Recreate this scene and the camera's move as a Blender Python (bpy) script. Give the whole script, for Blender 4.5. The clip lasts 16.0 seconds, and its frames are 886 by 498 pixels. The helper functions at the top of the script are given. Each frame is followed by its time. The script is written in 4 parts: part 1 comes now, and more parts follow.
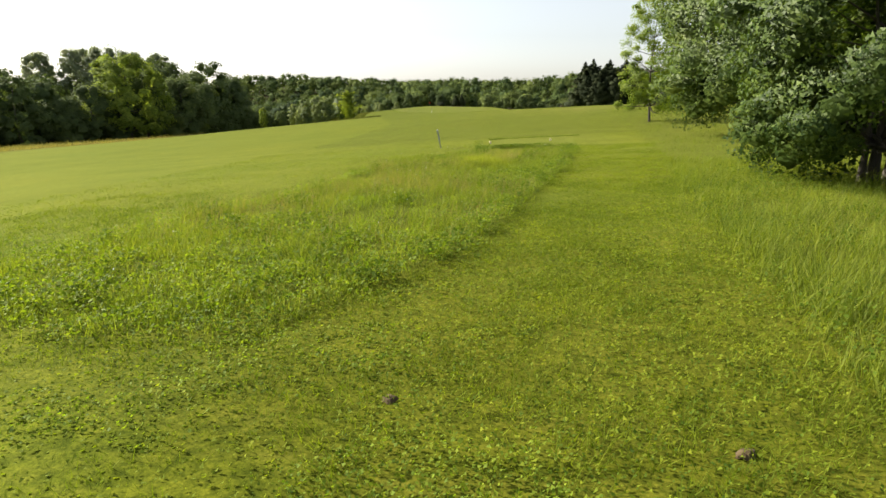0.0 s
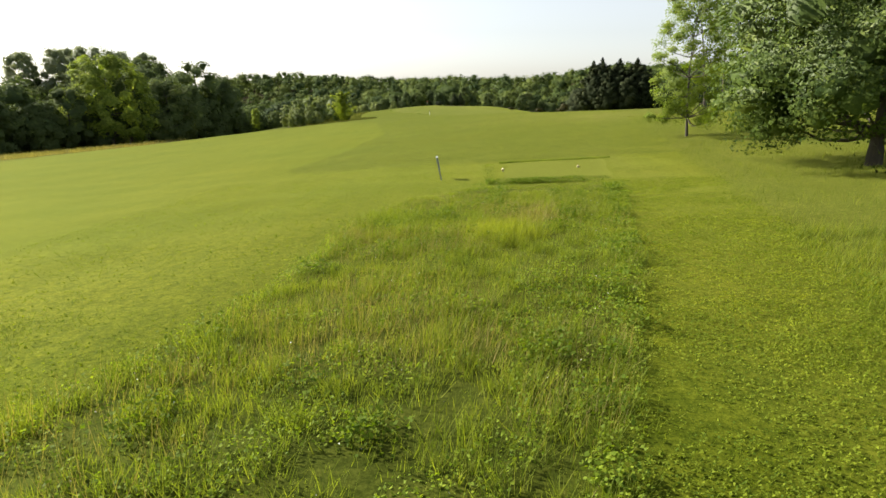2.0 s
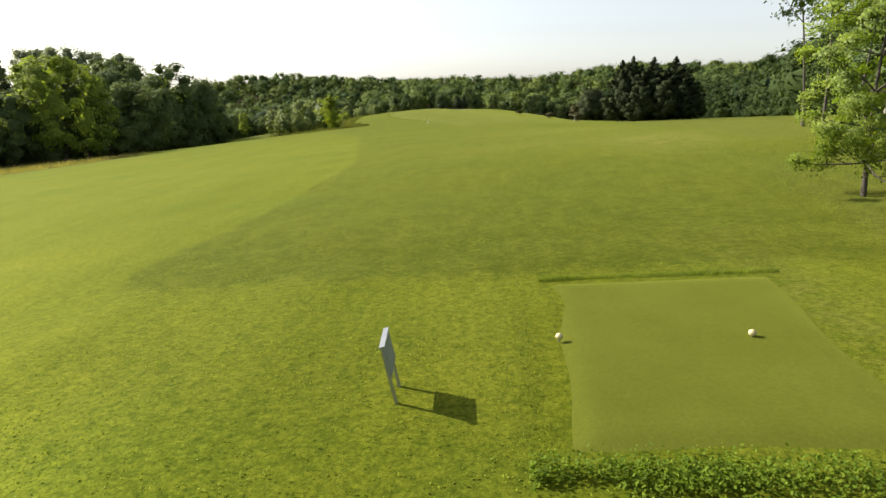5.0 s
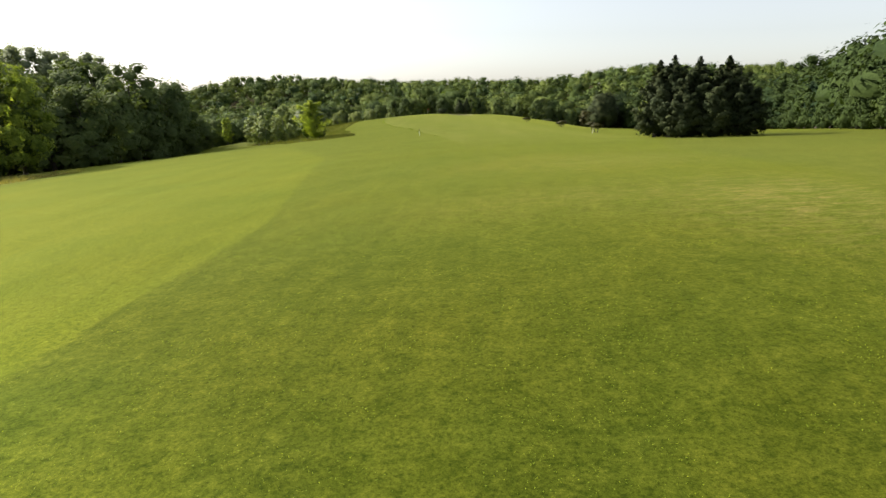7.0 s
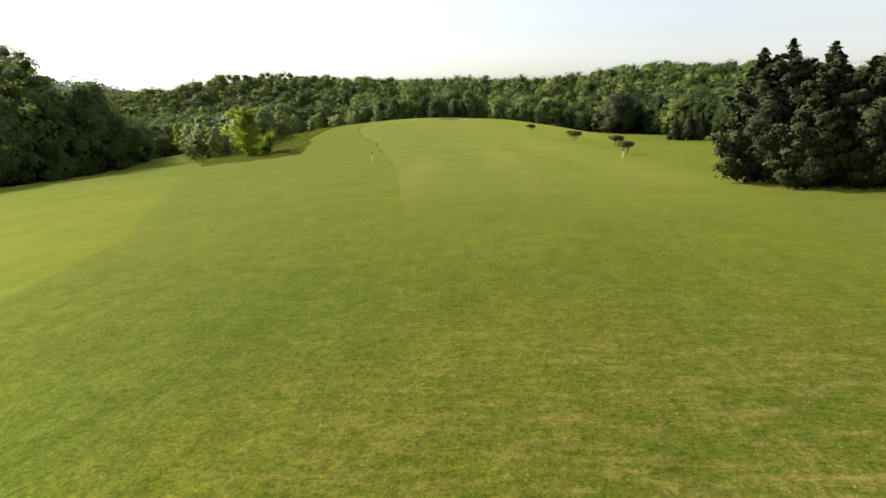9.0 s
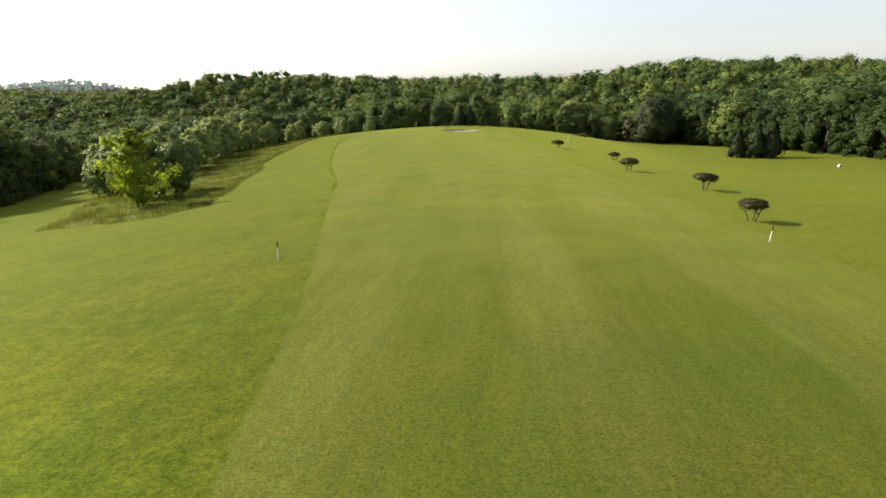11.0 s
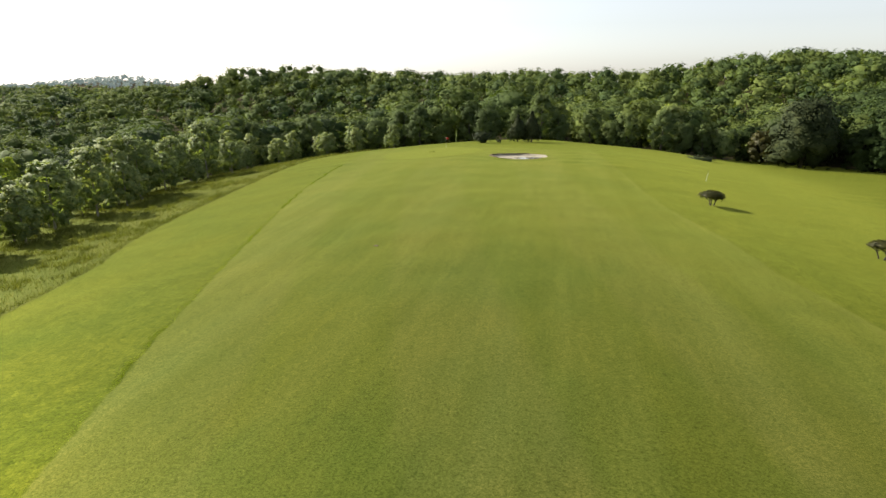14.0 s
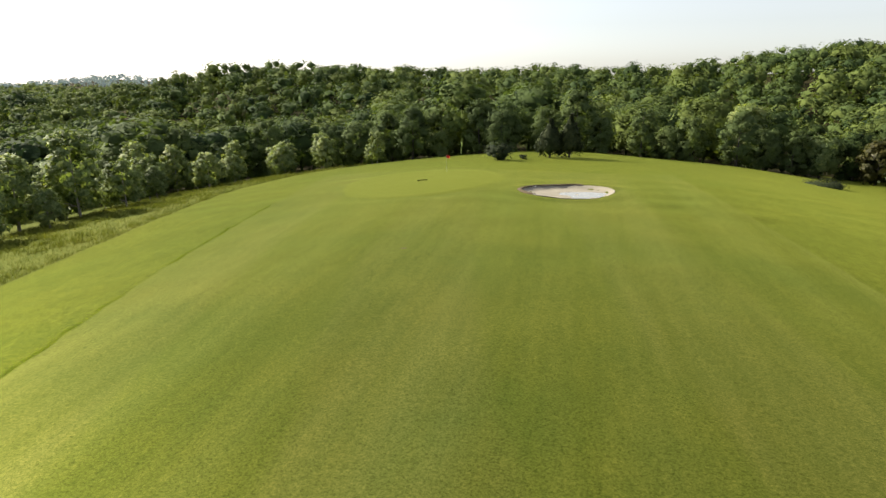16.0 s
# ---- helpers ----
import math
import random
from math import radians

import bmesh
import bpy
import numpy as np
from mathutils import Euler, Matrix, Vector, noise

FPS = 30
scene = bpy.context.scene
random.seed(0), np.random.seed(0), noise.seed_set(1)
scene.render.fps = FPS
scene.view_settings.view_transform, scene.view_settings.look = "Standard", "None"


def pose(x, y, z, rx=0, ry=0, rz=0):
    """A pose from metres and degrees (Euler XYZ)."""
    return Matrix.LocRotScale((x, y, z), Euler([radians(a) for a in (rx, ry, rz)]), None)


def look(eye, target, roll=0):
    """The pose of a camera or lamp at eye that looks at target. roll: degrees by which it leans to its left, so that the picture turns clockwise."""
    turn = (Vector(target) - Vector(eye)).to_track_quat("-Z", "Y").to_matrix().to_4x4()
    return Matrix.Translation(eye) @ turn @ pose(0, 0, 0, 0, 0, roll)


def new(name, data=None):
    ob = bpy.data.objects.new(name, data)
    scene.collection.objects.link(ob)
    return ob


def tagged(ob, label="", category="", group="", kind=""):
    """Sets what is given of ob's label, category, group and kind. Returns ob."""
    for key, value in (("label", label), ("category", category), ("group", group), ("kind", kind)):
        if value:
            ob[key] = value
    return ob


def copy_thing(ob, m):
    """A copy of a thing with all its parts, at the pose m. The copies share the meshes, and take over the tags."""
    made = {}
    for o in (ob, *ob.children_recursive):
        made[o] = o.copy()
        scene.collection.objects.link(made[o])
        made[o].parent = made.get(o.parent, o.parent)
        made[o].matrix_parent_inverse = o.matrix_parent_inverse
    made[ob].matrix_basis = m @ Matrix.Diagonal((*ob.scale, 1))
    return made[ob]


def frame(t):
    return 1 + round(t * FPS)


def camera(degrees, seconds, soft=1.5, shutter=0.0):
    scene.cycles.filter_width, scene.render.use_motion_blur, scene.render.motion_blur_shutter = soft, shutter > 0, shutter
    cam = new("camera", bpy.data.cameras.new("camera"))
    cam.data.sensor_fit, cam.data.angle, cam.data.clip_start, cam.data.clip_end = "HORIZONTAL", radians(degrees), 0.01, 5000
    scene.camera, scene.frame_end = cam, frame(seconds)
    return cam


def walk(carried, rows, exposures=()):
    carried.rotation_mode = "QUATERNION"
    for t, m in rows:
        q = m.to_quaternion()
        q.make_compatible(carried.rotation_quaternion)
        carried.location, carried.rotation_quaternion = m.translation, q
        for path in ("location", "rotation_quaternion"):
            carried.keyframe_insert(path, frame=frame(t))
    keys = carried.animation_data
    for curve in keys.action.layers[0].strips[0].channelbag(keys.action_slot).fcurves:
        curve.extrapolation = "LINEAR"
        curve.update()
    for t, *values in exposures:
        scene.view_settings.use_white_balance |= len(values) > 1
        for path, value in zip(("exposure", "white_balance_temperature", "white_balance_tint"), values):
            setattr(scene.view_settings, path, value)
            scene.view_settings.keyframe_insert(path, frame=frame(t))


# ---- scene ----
cam = camera(74.0, 16.0)
PATH = [
    (0, (1.909, -13.196, 5.158), (1.791, -11.266, 4.648), 0.3),
    (0.5, (1.714, -11.445, 5.475), (1.596, -9.517, 4.96), 0.2),
    (1, (1.59, -9.356, 5.753), (1.472, -7.428, 5.234), 0.1),
    (1.5, (1.418, -6.972, 5.984), (1.301, -5.044, 5.465), 0.1),
    (2, (1.215, -4.37, 6.203), (1.101, -2.442, 5.683), 0.0),
    (2.5, (1.17, -1.418, 6.486), (1.053, 0.509, 5.964), -0.2),
    (3, (0.992, 1.623, 6.722), (0.874, 3.55, 6.2), -0.2),
    (3.5, (0.848, 4.81, 6.899), (0.727, 6.737, 6.378), -0.2),
    (4, (0.738, 8.134, 7.027), (0.615, 10.061, 6.507), -0.1),
    (4.5, (0.585, 12.093, 7.217), (0.46, 14.02, 6.696), -0.1),
    (4.7, (0.686, 13.916, 7.244), (0.56, 15.843, 6.722), -0.2),
    (6.8, (1.345, 36.272, 7.945), (1.201, 38.199, 7.43), -0.1),
    (7, (1.538, 38.982, 7.991), (1.392, 40.909, 7.476), -0.1),
    (7.5, (2.058, 47.074, 8.231), (1.908, 49.001, 7.715), -0.0),
    (8, (2.795, 56.202, 8.398), (2.641, 58.128, 7.882), -0.0),
    (8.5, (3.735, 65.967, 8.67), (3.574, 67.892, 8.151), -0.0),
    (9, (4.353, 75.956, 9.082), (4.189, 77.88, 8.56), 0.0),
    (9.2, (4.424, 80.016, 9.29), (4.26, 81.939, 8.766), 0.0),
    (11.3, (2.543, 122.937, 11.001), (2.334, 124.853, 10.469), 0.0),
    (11.5, (2.311, 126.815, 11.067), (2.09, 128.73, 10.533), 0.1),
    (12, (1.426, 137.409, 11.288), (1.177, 139.32, 10.752), 0.1),
    (12.5, (0.517, 148.372, 11.373), (0.24, 150.278, 10.836), 0.1),
    (13, (-0.441, 159.291, 11.363), (-0.746, 161.193, 10.824), 0.0),
    (13.5, (-1.753, 170.072, 11.322), (-2.087, 171.968, 10.783), 0.1),
    (14, (-3.104, 180.488, 11.415), (-3.462, 182.38, 10.873), 0.0),
    (14.5, (-4.475, 190.968, 11.455), (-4.849, 192.856, 10.912), -0.0),
    (15, (-6.035, 201.43, 11.384), (-6.41, 203.318, 10.84), -0.1),
    (15.5, (-8.153, 212.492, 10.996), (-8.527, 214.38, 10.452), -0.1),
    (16, (-10.297, 223.203, 9.903), (-10.671, 225.092, 9.361), -0.0),
]
walk(cam, [(t, look(eye, target, roll)) for t, eye, target, roll in PATH])

# ---------------------------------------------------------------- light
SUN_AWAY = Vector((0.795, -0.321, -0.515))          # the way the sunlight goes
world = bpy.data.worlds.new("sky")
scene.world = world
world.use_nodes = True
wn = world.node_tree.nodes
sky = wn.new("ShaderNodeTexSky")
sky.sky_type = "NISHITA"
sky.sun_disc = False
sky.sun_elevation = radians(31)
sky.sun_rotation = radians(-68)
sky.air_density, sky.dust_density, sky.ozone_density = 1.0, 1.2, 1.0
wn["Background"].inputs["Strength"].default_value = 0.088
haze = wn.new("ShaderNodeHueSaturation")                # thin haze takes most of the blue
haze.inputs["Saturation"].default_value = 0.38
world.node_tree.links.new(sky.outputs[0], haze.inputs["Color"])
world.node_tree.links.new(haze.outputs[0], wn["Background"].inputs["Color"])
sun = new("sun", bpy.data.lights.new("sun", "SUN"))
sun.data.energy, sun.data.angle, sun.data.color = 4.9, radians(0.6), (1.0, 0.92, 0.76)
sun.matrix_world = look((0, 0, 60), Vector((0, 0, 60)) + SUN_AWAY)
scene.view_settings.exposure = 1.14


# ---------------------------------------------------------------- materials
def nodes_of(name):
    m = bpy.data.materials.new(name)
    m.use_nodes = True
    nt = m.node_tree
    return m, nt, nt.nodes, nt.nodes["Principled BSDF"]


def node(nt, kind, **sets):
    n = nt.nodes.new(kind)
    for k, v in sets.items():
        n.inputs[k].default_value = v
    return n


def coords(nt):
    return nt.nodes.new("ShaderNodeNewGeometry").outputs["Position"]


def noise_tex(nt, where, scale, detail=3.0, rough=0.55, stretch=None):
    n = node(nt, "ShaderNodeTexNoise", Scale=scale, Detail=detail, Roughness=rough)
    if stretch:
        mp = node(nt, "ShaderNodeMapping", Scale=stretch)
        nt.links.new(where, mp.inputs["Vector"])
        where = mp.outputs[0]
    nt.links.new(where, n.inputs["Vector"])
    return n.outputs["Fac"]


def ramp(nt, fac, stops):
    r = nt.nodes.new("ShaderNodeValToRGB")
    e = r.color_ramp.elements
    while len(e) < len(stops):
        e.new(0.5)
    for el, (p, c) in zip(e, stops):
        el.position, el.color = p, (*c, 1.0)
    nt.links.new(fac, r.inputs[0])
    return r.outputs[0]


def mixed(nt, fac, a, b, blend="MIX"):
    m = nt.nodes.new("ShaderNodeMix")
    m.data_type, m.blend_type = "RGBA", blend
    for sock, v in ((m.inputs[0], fac), (m.inputs[6], a), (m.inputs[7], b)):
        if isinstance(v, (float, int)):
            sock.default_value = v
        elif isinstance(v, tuple):
            sock.default_value = (*v, 1.0)
        else:
            nt.links.new(v, sock)
    return m.outputs[2]


def math_node(nt, op, a, b):
    m = nt.nodes.new("ShaderNodeMath")
    m.operation = op
    for sock, v in ((m.inputs[0], a), (m.inputs[1], b)):
        if isinstance(v, (float, int)):
            sock.default_value = v
        else:
            nt.links.new(v, sock)
    return m.outputs[0]


def bump(nt, bsdf, height, strength, dist):
    b = node(nt, "ShaderNodeBump", Strength=strength, Distance=dist)
    nt.links.new(height, b.inputs["Height"])
    nt.links.new(b.outputs[0], bsdf.inputs["Normal"])


def attr(nt, name):
    a = nt.nodes.new("ShaderNodeAttribute")
    a.attribute_name = name
    return a.outputs["Fac"]


def within(nt, name, soft=0.15, wobble=None, reach=0.5):
    """1 where the distance kept in the attribute is above zero, with a ragged border."""
    d = attr(nt, name)
    if wobble is not None:
        d = math_node(nt, "ADD", d, math_node(nt, "MULTIPLY", math_node(nt, "SUBTRACT", wobble, 0.5), reach))
    r = nt.nodes.new("ShaderNodeMapRange")
    r.interpolation_type = "SMOOTHSTEP"
    r.inputs["From Min"].default_value, r.inputs["From Max"].default_value = -soft, soft
    nt.links.new(d, r.inputs["Value"])
    return r.outputs[0]


def turf_material():
    """Turf of several heights of cut; the attributes of the sheet say which grows where."""
    m, nt, ns, b = nodes_of("turf")
    p = coords(nt)
    fine = noise_tex(nt, p, 11.0, 5.0, 0.75)
    mid = noise_tex(nt, p, 1.1, 4.0, 0.6)
    broad = noise_tex(nt, p, 0.09, 4.0, 0.6)
    lanes = noise_tex(nt, p, 0.32, 2.0, 0.5, (1.0, 0.06, 1.0))
    clump = noise_tex(nt, p, 4.2, 5.0, 0.7)
    streak = noise_tex(nt, p, 1.6, 3.0, 0.6, (1.0, 0.1, 1.0))
    lane = math_node(nt, "SINE", math_node(nt, "ADD", math_node(nt, "MULTIPLY", attr(nt, "lane"), math.pi), math_node(nt, "MULTIPLY", lanes, 0.5)), 0.0)
    stripe = nt.nodes.new("ShaderNodeMapRange")
    stripe.interpolation_type = "SMOOTHSTEP"
    stripe.inputs["From Min"].default_value, stripe.inputs["From Max"].default_value = -0.3, 0.3
    nt.links.new(lane, stripe.inputs["Value"])
    fairway = math_node(nt, "MULTIPLY", within(nt, "fair_d", 0.12, mid, 0.5), attr(nt, "fair"))
    lush_in = math_node(nt, "MULTIPLY", within(nt, "lush_d", 0.25, mid, 0.8), attr(nt, "lush"))
    rough = ramp(nt, mid, [(0.3, (0.046, 0.06, 0.0045)), (0.7, (0.076, 0.089, 0.009))])
    fair = ramp(nt, lanes, [(0.35, (0.067, 0.078, 0.012)), (0.65, (0.082, 0.092, 0.018))])
    fair = mixed(nt, stripe.outputs[0], mixed(nt, 1.0, fair, (0.94, 0.98, 0.85), "MULTIPLY"), mixed(nt, 1.0, fair, (1.06, 1.04, 1.1), "MULTIPLY"))
    lush = ramp(nt, lanes, [(0.35, (0.082, 0.097, 0.006)), (0.65, (0.099, 0.114, 0.01))])
    mead = ramp(nt, mid, [(0.3, (0.042, 0.054, 0.01)), (0.7, (0.076, 0.084, 0.019))])
    worn = ramp(nt, noise_tex(nt, p, 1.6, 6.0, 0.75, (0.45, 1.6, 1.0)), [(0.42, (0.062, 0.08, 0.009)), (0.52, (0.12, 0.11, 0.026)), (0.62, (0.19, 0.145, 0.05))])
    col = mixed(nt, lush_in, rough, lush)
    col = mixed(nt, fairway, col, fair)
    col = mixed(nt, within(nt, "mead_d", 0.15, mid, 0.5), col, mead)
    col = mixed(nt, attr(nt, "meadow"), col, mead)
    col = mixed(nt, attr(nt, "worn"), col, worn)
    # thatch under the tall grass, its colour darkened for shade between the tussocks
    col = mixed(nt, attr(nt, "thatch_shade"), col, ramp(nt, mid, [(0.3, (0.028, 0.036, 0.006)), (0.7, (0.055, 0.066, 0.012))]))
    col = mixed(nt, attr(nt, "litter"), col, ramp(nt, mid, [(0.3, (0.022, 0.02, 0.01)), (0.7, (0.05, 0.042, 0.02))]))
    col = mixed(nt, 1.0, col, ramp(nt, broad, [(0.3, (0.84, 0.93, 0.9)), (0.7, (1.16, 1.08, 1.05))]), "MULTIPLY")
    col = mixed(nt, 0.55, col, ramp(nt, streak, [(0.3, (0.8, 0.86, 0.8)), (0.7, (1.18, 1.13, 1.1))]), "MULTIPLY")
    col = mixed(nt, 0.9, col, ramp(nt, fine, [(0.32, (0.42, 0.5, 0.4)), (0.5, (1.0, 1.0, 1.0)), (0.7, (1.5, 1.42, 1.5))]), "MULTIPLY")
    tuft = ramp(nt, clump, [(0.32, (0.52, 0.62, 0.5)), (0.52, (1.0, 1.0, 1.0)), (0.7, (1.38, 1.3, 1.4))])
    col = mixed(nt, mixed(nt, fairway, (0.85, 0.85, 0.85), (0.4, 0.4, 0.4)), col, mixed(nt, 1.0, col, tuft, "MULTIPLY"))
    micro = noise_tex(nt, p, 38.0, 3.0, 0.7)
    col = mixed(nt, 0.7, col, ramp(nt, micro, [(0.34, (0.5, 0.58, 0.45)), (0.5, (1.0, 1.0, 1.0)), (0.66, (1.42, 1.36, 1.4))]), "MULTIPLY")
    nt.links.new(col, b.inputs["Base Color"])
    b.inputs["Roughness"].default_value = 1.0
    b.inputs["Specular IOR Level"].default_value = 0.05
    h = math_node(nt, "ADD", math_node(nt, "MULTIPLY", fine, 0.5), math_node(nt, "ADD", math_node(nt, "MULTIPLY", mid, 0.4), math_node(nt, "MULTIPLY", clump, 0.8)))
    bump(nt, b, h, 0.16, 0.12)
    return m


def leaf_material(name, dark, light, gloss=0.45, through_light=0.3, patch=0.35, speck=0.45, shine=0.12, grain=2.2):
    m, nt, ns, b = nodes_of(name)
    p = coords(nt)
    geo = nt.nodes.new("ShaderNodeNewGeometry")
    info = nt.nodes.new("ShaderNodeObjectInfo")
    fac = math_node(nt, "ADD", math_node(nt, "MULTIPLY", geo.outputs["Random Per Island"], speck),
                    math_node(nt, "MULTIPLY", noise_tex(nt, p, patch, 2.0), 0.75))
    fac = math_node(nt, "ADD", fac, math_node(nt, "MULTIPLY", info.outputs["Random"], 0.25))
    fac = math_node(nt, "ADD", math_node(nt, "ADD", fac, (0.45 - speck) / 2), attr(nt, "tint"))
    col = ramp(nt, fac, [(0.25, dark), (0.9, light), (1.0, (light[0] * 1.2, light[1] * 1.1, light[2]))])
    col = mixed(nt, 0.38, col, ramp(nt, noise_tex(nt, p, grain, 3.0, 0.7), [(0.34, (0.45, 0.5, 0.5)), (0.5, (1.0, 1.0, 1.0)), (0.66, (1.4, 1.34, 1.2))]), "MULTIPLY")
    nt.links.new(col, b.inputs["Base Color"])
    b.inputs["Roughness"].default_value = gloss
    b.inputs["Specular IOR Level"].default_value = shine
    t = nt.nodes.new("ShaderNodeBsdfTranslucent")
    bright = mixed(nt, 1.0, col, (1.6, 1.65, 0.6), "MULTIPLY")
    nt.links.new(bright, t.inputs["Color"])
    mx = node(nt, "ShaderNodeMixShader", Fac=through_light)
    nt.links.new(b.outputs[0], mx.inputs[1])
    nt.links.new(t.outputs[0], mx.inputs[2])
    nt.links.new(mx.outputs[0], ns["Material Output"].inputs["Surface"])
    return m


def plain_material(name, a, c, scale=6.0, rough=0.7, metal=0.0, relief=0.2, dist=0.01, stretch=None):
    m, nt, ns, b = nodes_of(name)
    p = nt.nodes.new("ShaderNodeTexCoord").outputs["Object"]
    f = noise_tex(nt, p, scale, 5.0, 0.65, stretch)
    big = noise_tex(nt, p, scale * 0.13, 3.0, 0.5, stretch)
    col = ramp(nt, math_node(nt, "ADD", math_node(nt, "MULTIPLY", f, 0.6), math_node(nt, "MULTIPLY", big, 0.4)), [(0.3, a), (0.7, c)])
    nt.links.new(col, b.inputs["Base Color"])
    b.inputs["Roughness"].default_value = rough
    b.inputs["Metallic"].default_value = metal
    bump(nt, b, f, relief, dist)
    return m


def blade_gloss(m, share=0.2, tint=(1.2, 1.2, 1.2)):
    """The broad shine of lying blades, with the colour of the grass."""
    nt = m.node_tree
    g = node(nt, "ShaderNodeBsdfGlossy", Roughness=0.54)
    b = nt.nodes["Principled BSDF"]
    nt.links.new(mixed(nt, 1.0, b.inputs["Base Color"].links[0].from_socket, tint, "MULTIPLY"), g.inputs["Color"])
    nt.links.new(math_node(nt, "MULTIPLY", math_node(nt, "SUBTRACT", 1.0, attr(nt, "litter")), 0.4), b.inputs["Sheen Weight"])
    b.inputs["Sheen Roughness"].default_value = 0.28
    b.inputs["Sheen Tint"].default_value = (0.8, 0.86, 0.13, 1)
    mx = node(nt, "ShaderNodeMixShader", Fac=share)
    if b.inputs["Normal"].is_linked:
        nt.links.new(b.inputs["Normal"].links[0].from_socket, g.inputs["Normal"])
    nt.links.new(b.outputs[0], mx.inputs[1])
    nt.links.new(g.outputs[0], mx.inputs[2])
    nt.links.new(mx.outputs[0], nt.nodes["Material Output"].inputs["Surface"])
    return m


TURF = blade_gloss(turf_material())
LEAF_WOOD = leaf_material("woodland_leaves", (0.034, 0.058, 0.027), (0.12, 0.158, 0.055), 0.85, 0.28, 0.11, 0.22)
LEAF_EAST = leaf_material("eastern_wood_leaves", (0.009, 0.022, 0.008), (0.045, 0.068, 0.017), 0.85, 0.12, 0.11, 0.2)
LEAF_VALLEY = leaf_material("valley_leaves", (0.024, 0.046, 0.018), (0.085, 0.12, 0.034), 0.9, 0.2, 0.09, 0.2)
# grey-green leaves, with the grey of distance haze in the base colour
LEAF_GREY_HAZE = leaf_material("grey_green_hazed_leaves", (0.1, 0.13, 0.075), (0.21, 0.245, 0.15), 0.8, 0.38, 0.2)
LEAF_FAR_HAZE = leaf_material("distant_leaves_with_haze", (0.06, 0.09, 0.06), (0.12, 0.15, 0.1), 0.9, 0.1, 0.05)
# haze over the far hill, added as a faint bluish leaf glow
haze_glow = LEAF_FAR_HAZE.node_tree.nodes["Principled BSDF"]
haze_glow.inputs["Emission Color"].default_value = (0.5, 0.62, 0.66, 1)
haze_glow.inputs["Emission Strength"].default_value = 0.15
LEAF_OAK = leaf_material("oak_leaves", (0.02, 0.044, 0.01), (0.1, 0.145, 0.03), 0.5, 0.22, 0.5, 0.6, 0.16, 8.0)
LEAF_YOUNG = leaf_material("young_tree_leaves", (0.066, 0.105, 0.034), (0.215, 0.262, 0.1), 0.7, 0.32, 0.35, 0.6, 0.2, 3.0)
LEAF_YELLOW = leaf_material("yellow_green_leaves", (0.12, 0.165, 0.018), (0.27, 0.325, 0.055), 0.8, 0.46)
LEAF_LIME = leaf_material("lime_green_leaves", (0.08, 0.125, 0.024), (0.25, 0.31, 0.06), 0.8, 0.4)
LEAF_DARK = leaf_material("dark_conifer_needles", (0.01, 0.018, 0.008), (0.042, 0.055, 0.022), 0.8, 0.05)
LEAF_BUSH = leaf_material("bush_leaves", (0.018, 0.024, 0.008), (0.07, 0.068, 0.022))
LEAF_ASH = leaf_material("ash_leaves", (0.05, 0.095, 0.014), (0.165, 0.225, 0.036), 0.55, 0.36, 0.5, 0.5, 0.2, 6.0)
STRAW = leaf_material("straw_stalks", (0.14, 0.13, 0.045), (0.26, 0.23, 0.09), 0.6, 0.3, 0.5)
BLADE = leaf_material("grass_blades", (0.058, 0.095, 0.01), (0.195, 0.238, 0.034), 0.6, 0.4, 0.5, 0.6, 0.12)
BLADE_DRY = leaf_material("dry_grass_stalks", (0.15, 0.185, 0.018), (0.28, 0.31, 0.04), 0.6, 0.4, 0.5)
WEED = leaf_material("weed_leaves", (0.055, 0.105, 0.008), (0.205, 0.275, 0.024), 0.65, 0.36, 0.8, 0.55, 0.12)
WEED_DARK = leaf_material("dark_weed_leaves", (0.035, 0.075, 0.007), (0.11, 0.165, 0.014), 0.75, 0.35, 0.8)
MEADOW_BLADE = leaf_material("meadow_blades", (0.045, 0.061, 0.012), (0.125, 0.136, 0.033), 0.85, 0.3, 0.3)
LAWN = leaf_material("lawn_blades", (0.055, 0.094, 0.007), (0.18, 0.225, 0.018), 0.75, 0.36, 0.6, 0.45, 0.1)
PETAL = plain_material("white_petals", (0.6, 0.6, 0.52), (0.75, 0.75, 0.7), 20.0, 0.8)
BARK = plain_material("bark", (0.035, 0.03, 0.024), (0.1, 0.085, 0.065), 9.0, 0.9, 0, 0.7, 0.03, (1, 1, 0.25))
BARK_PALE = plain_material("pale_bark", (0.16, 0.15, 0.12), (0.36, 0.33, 0.28), 8.0, 0.85, 0, 0.5, 0.02, (1, 1, 0.3))

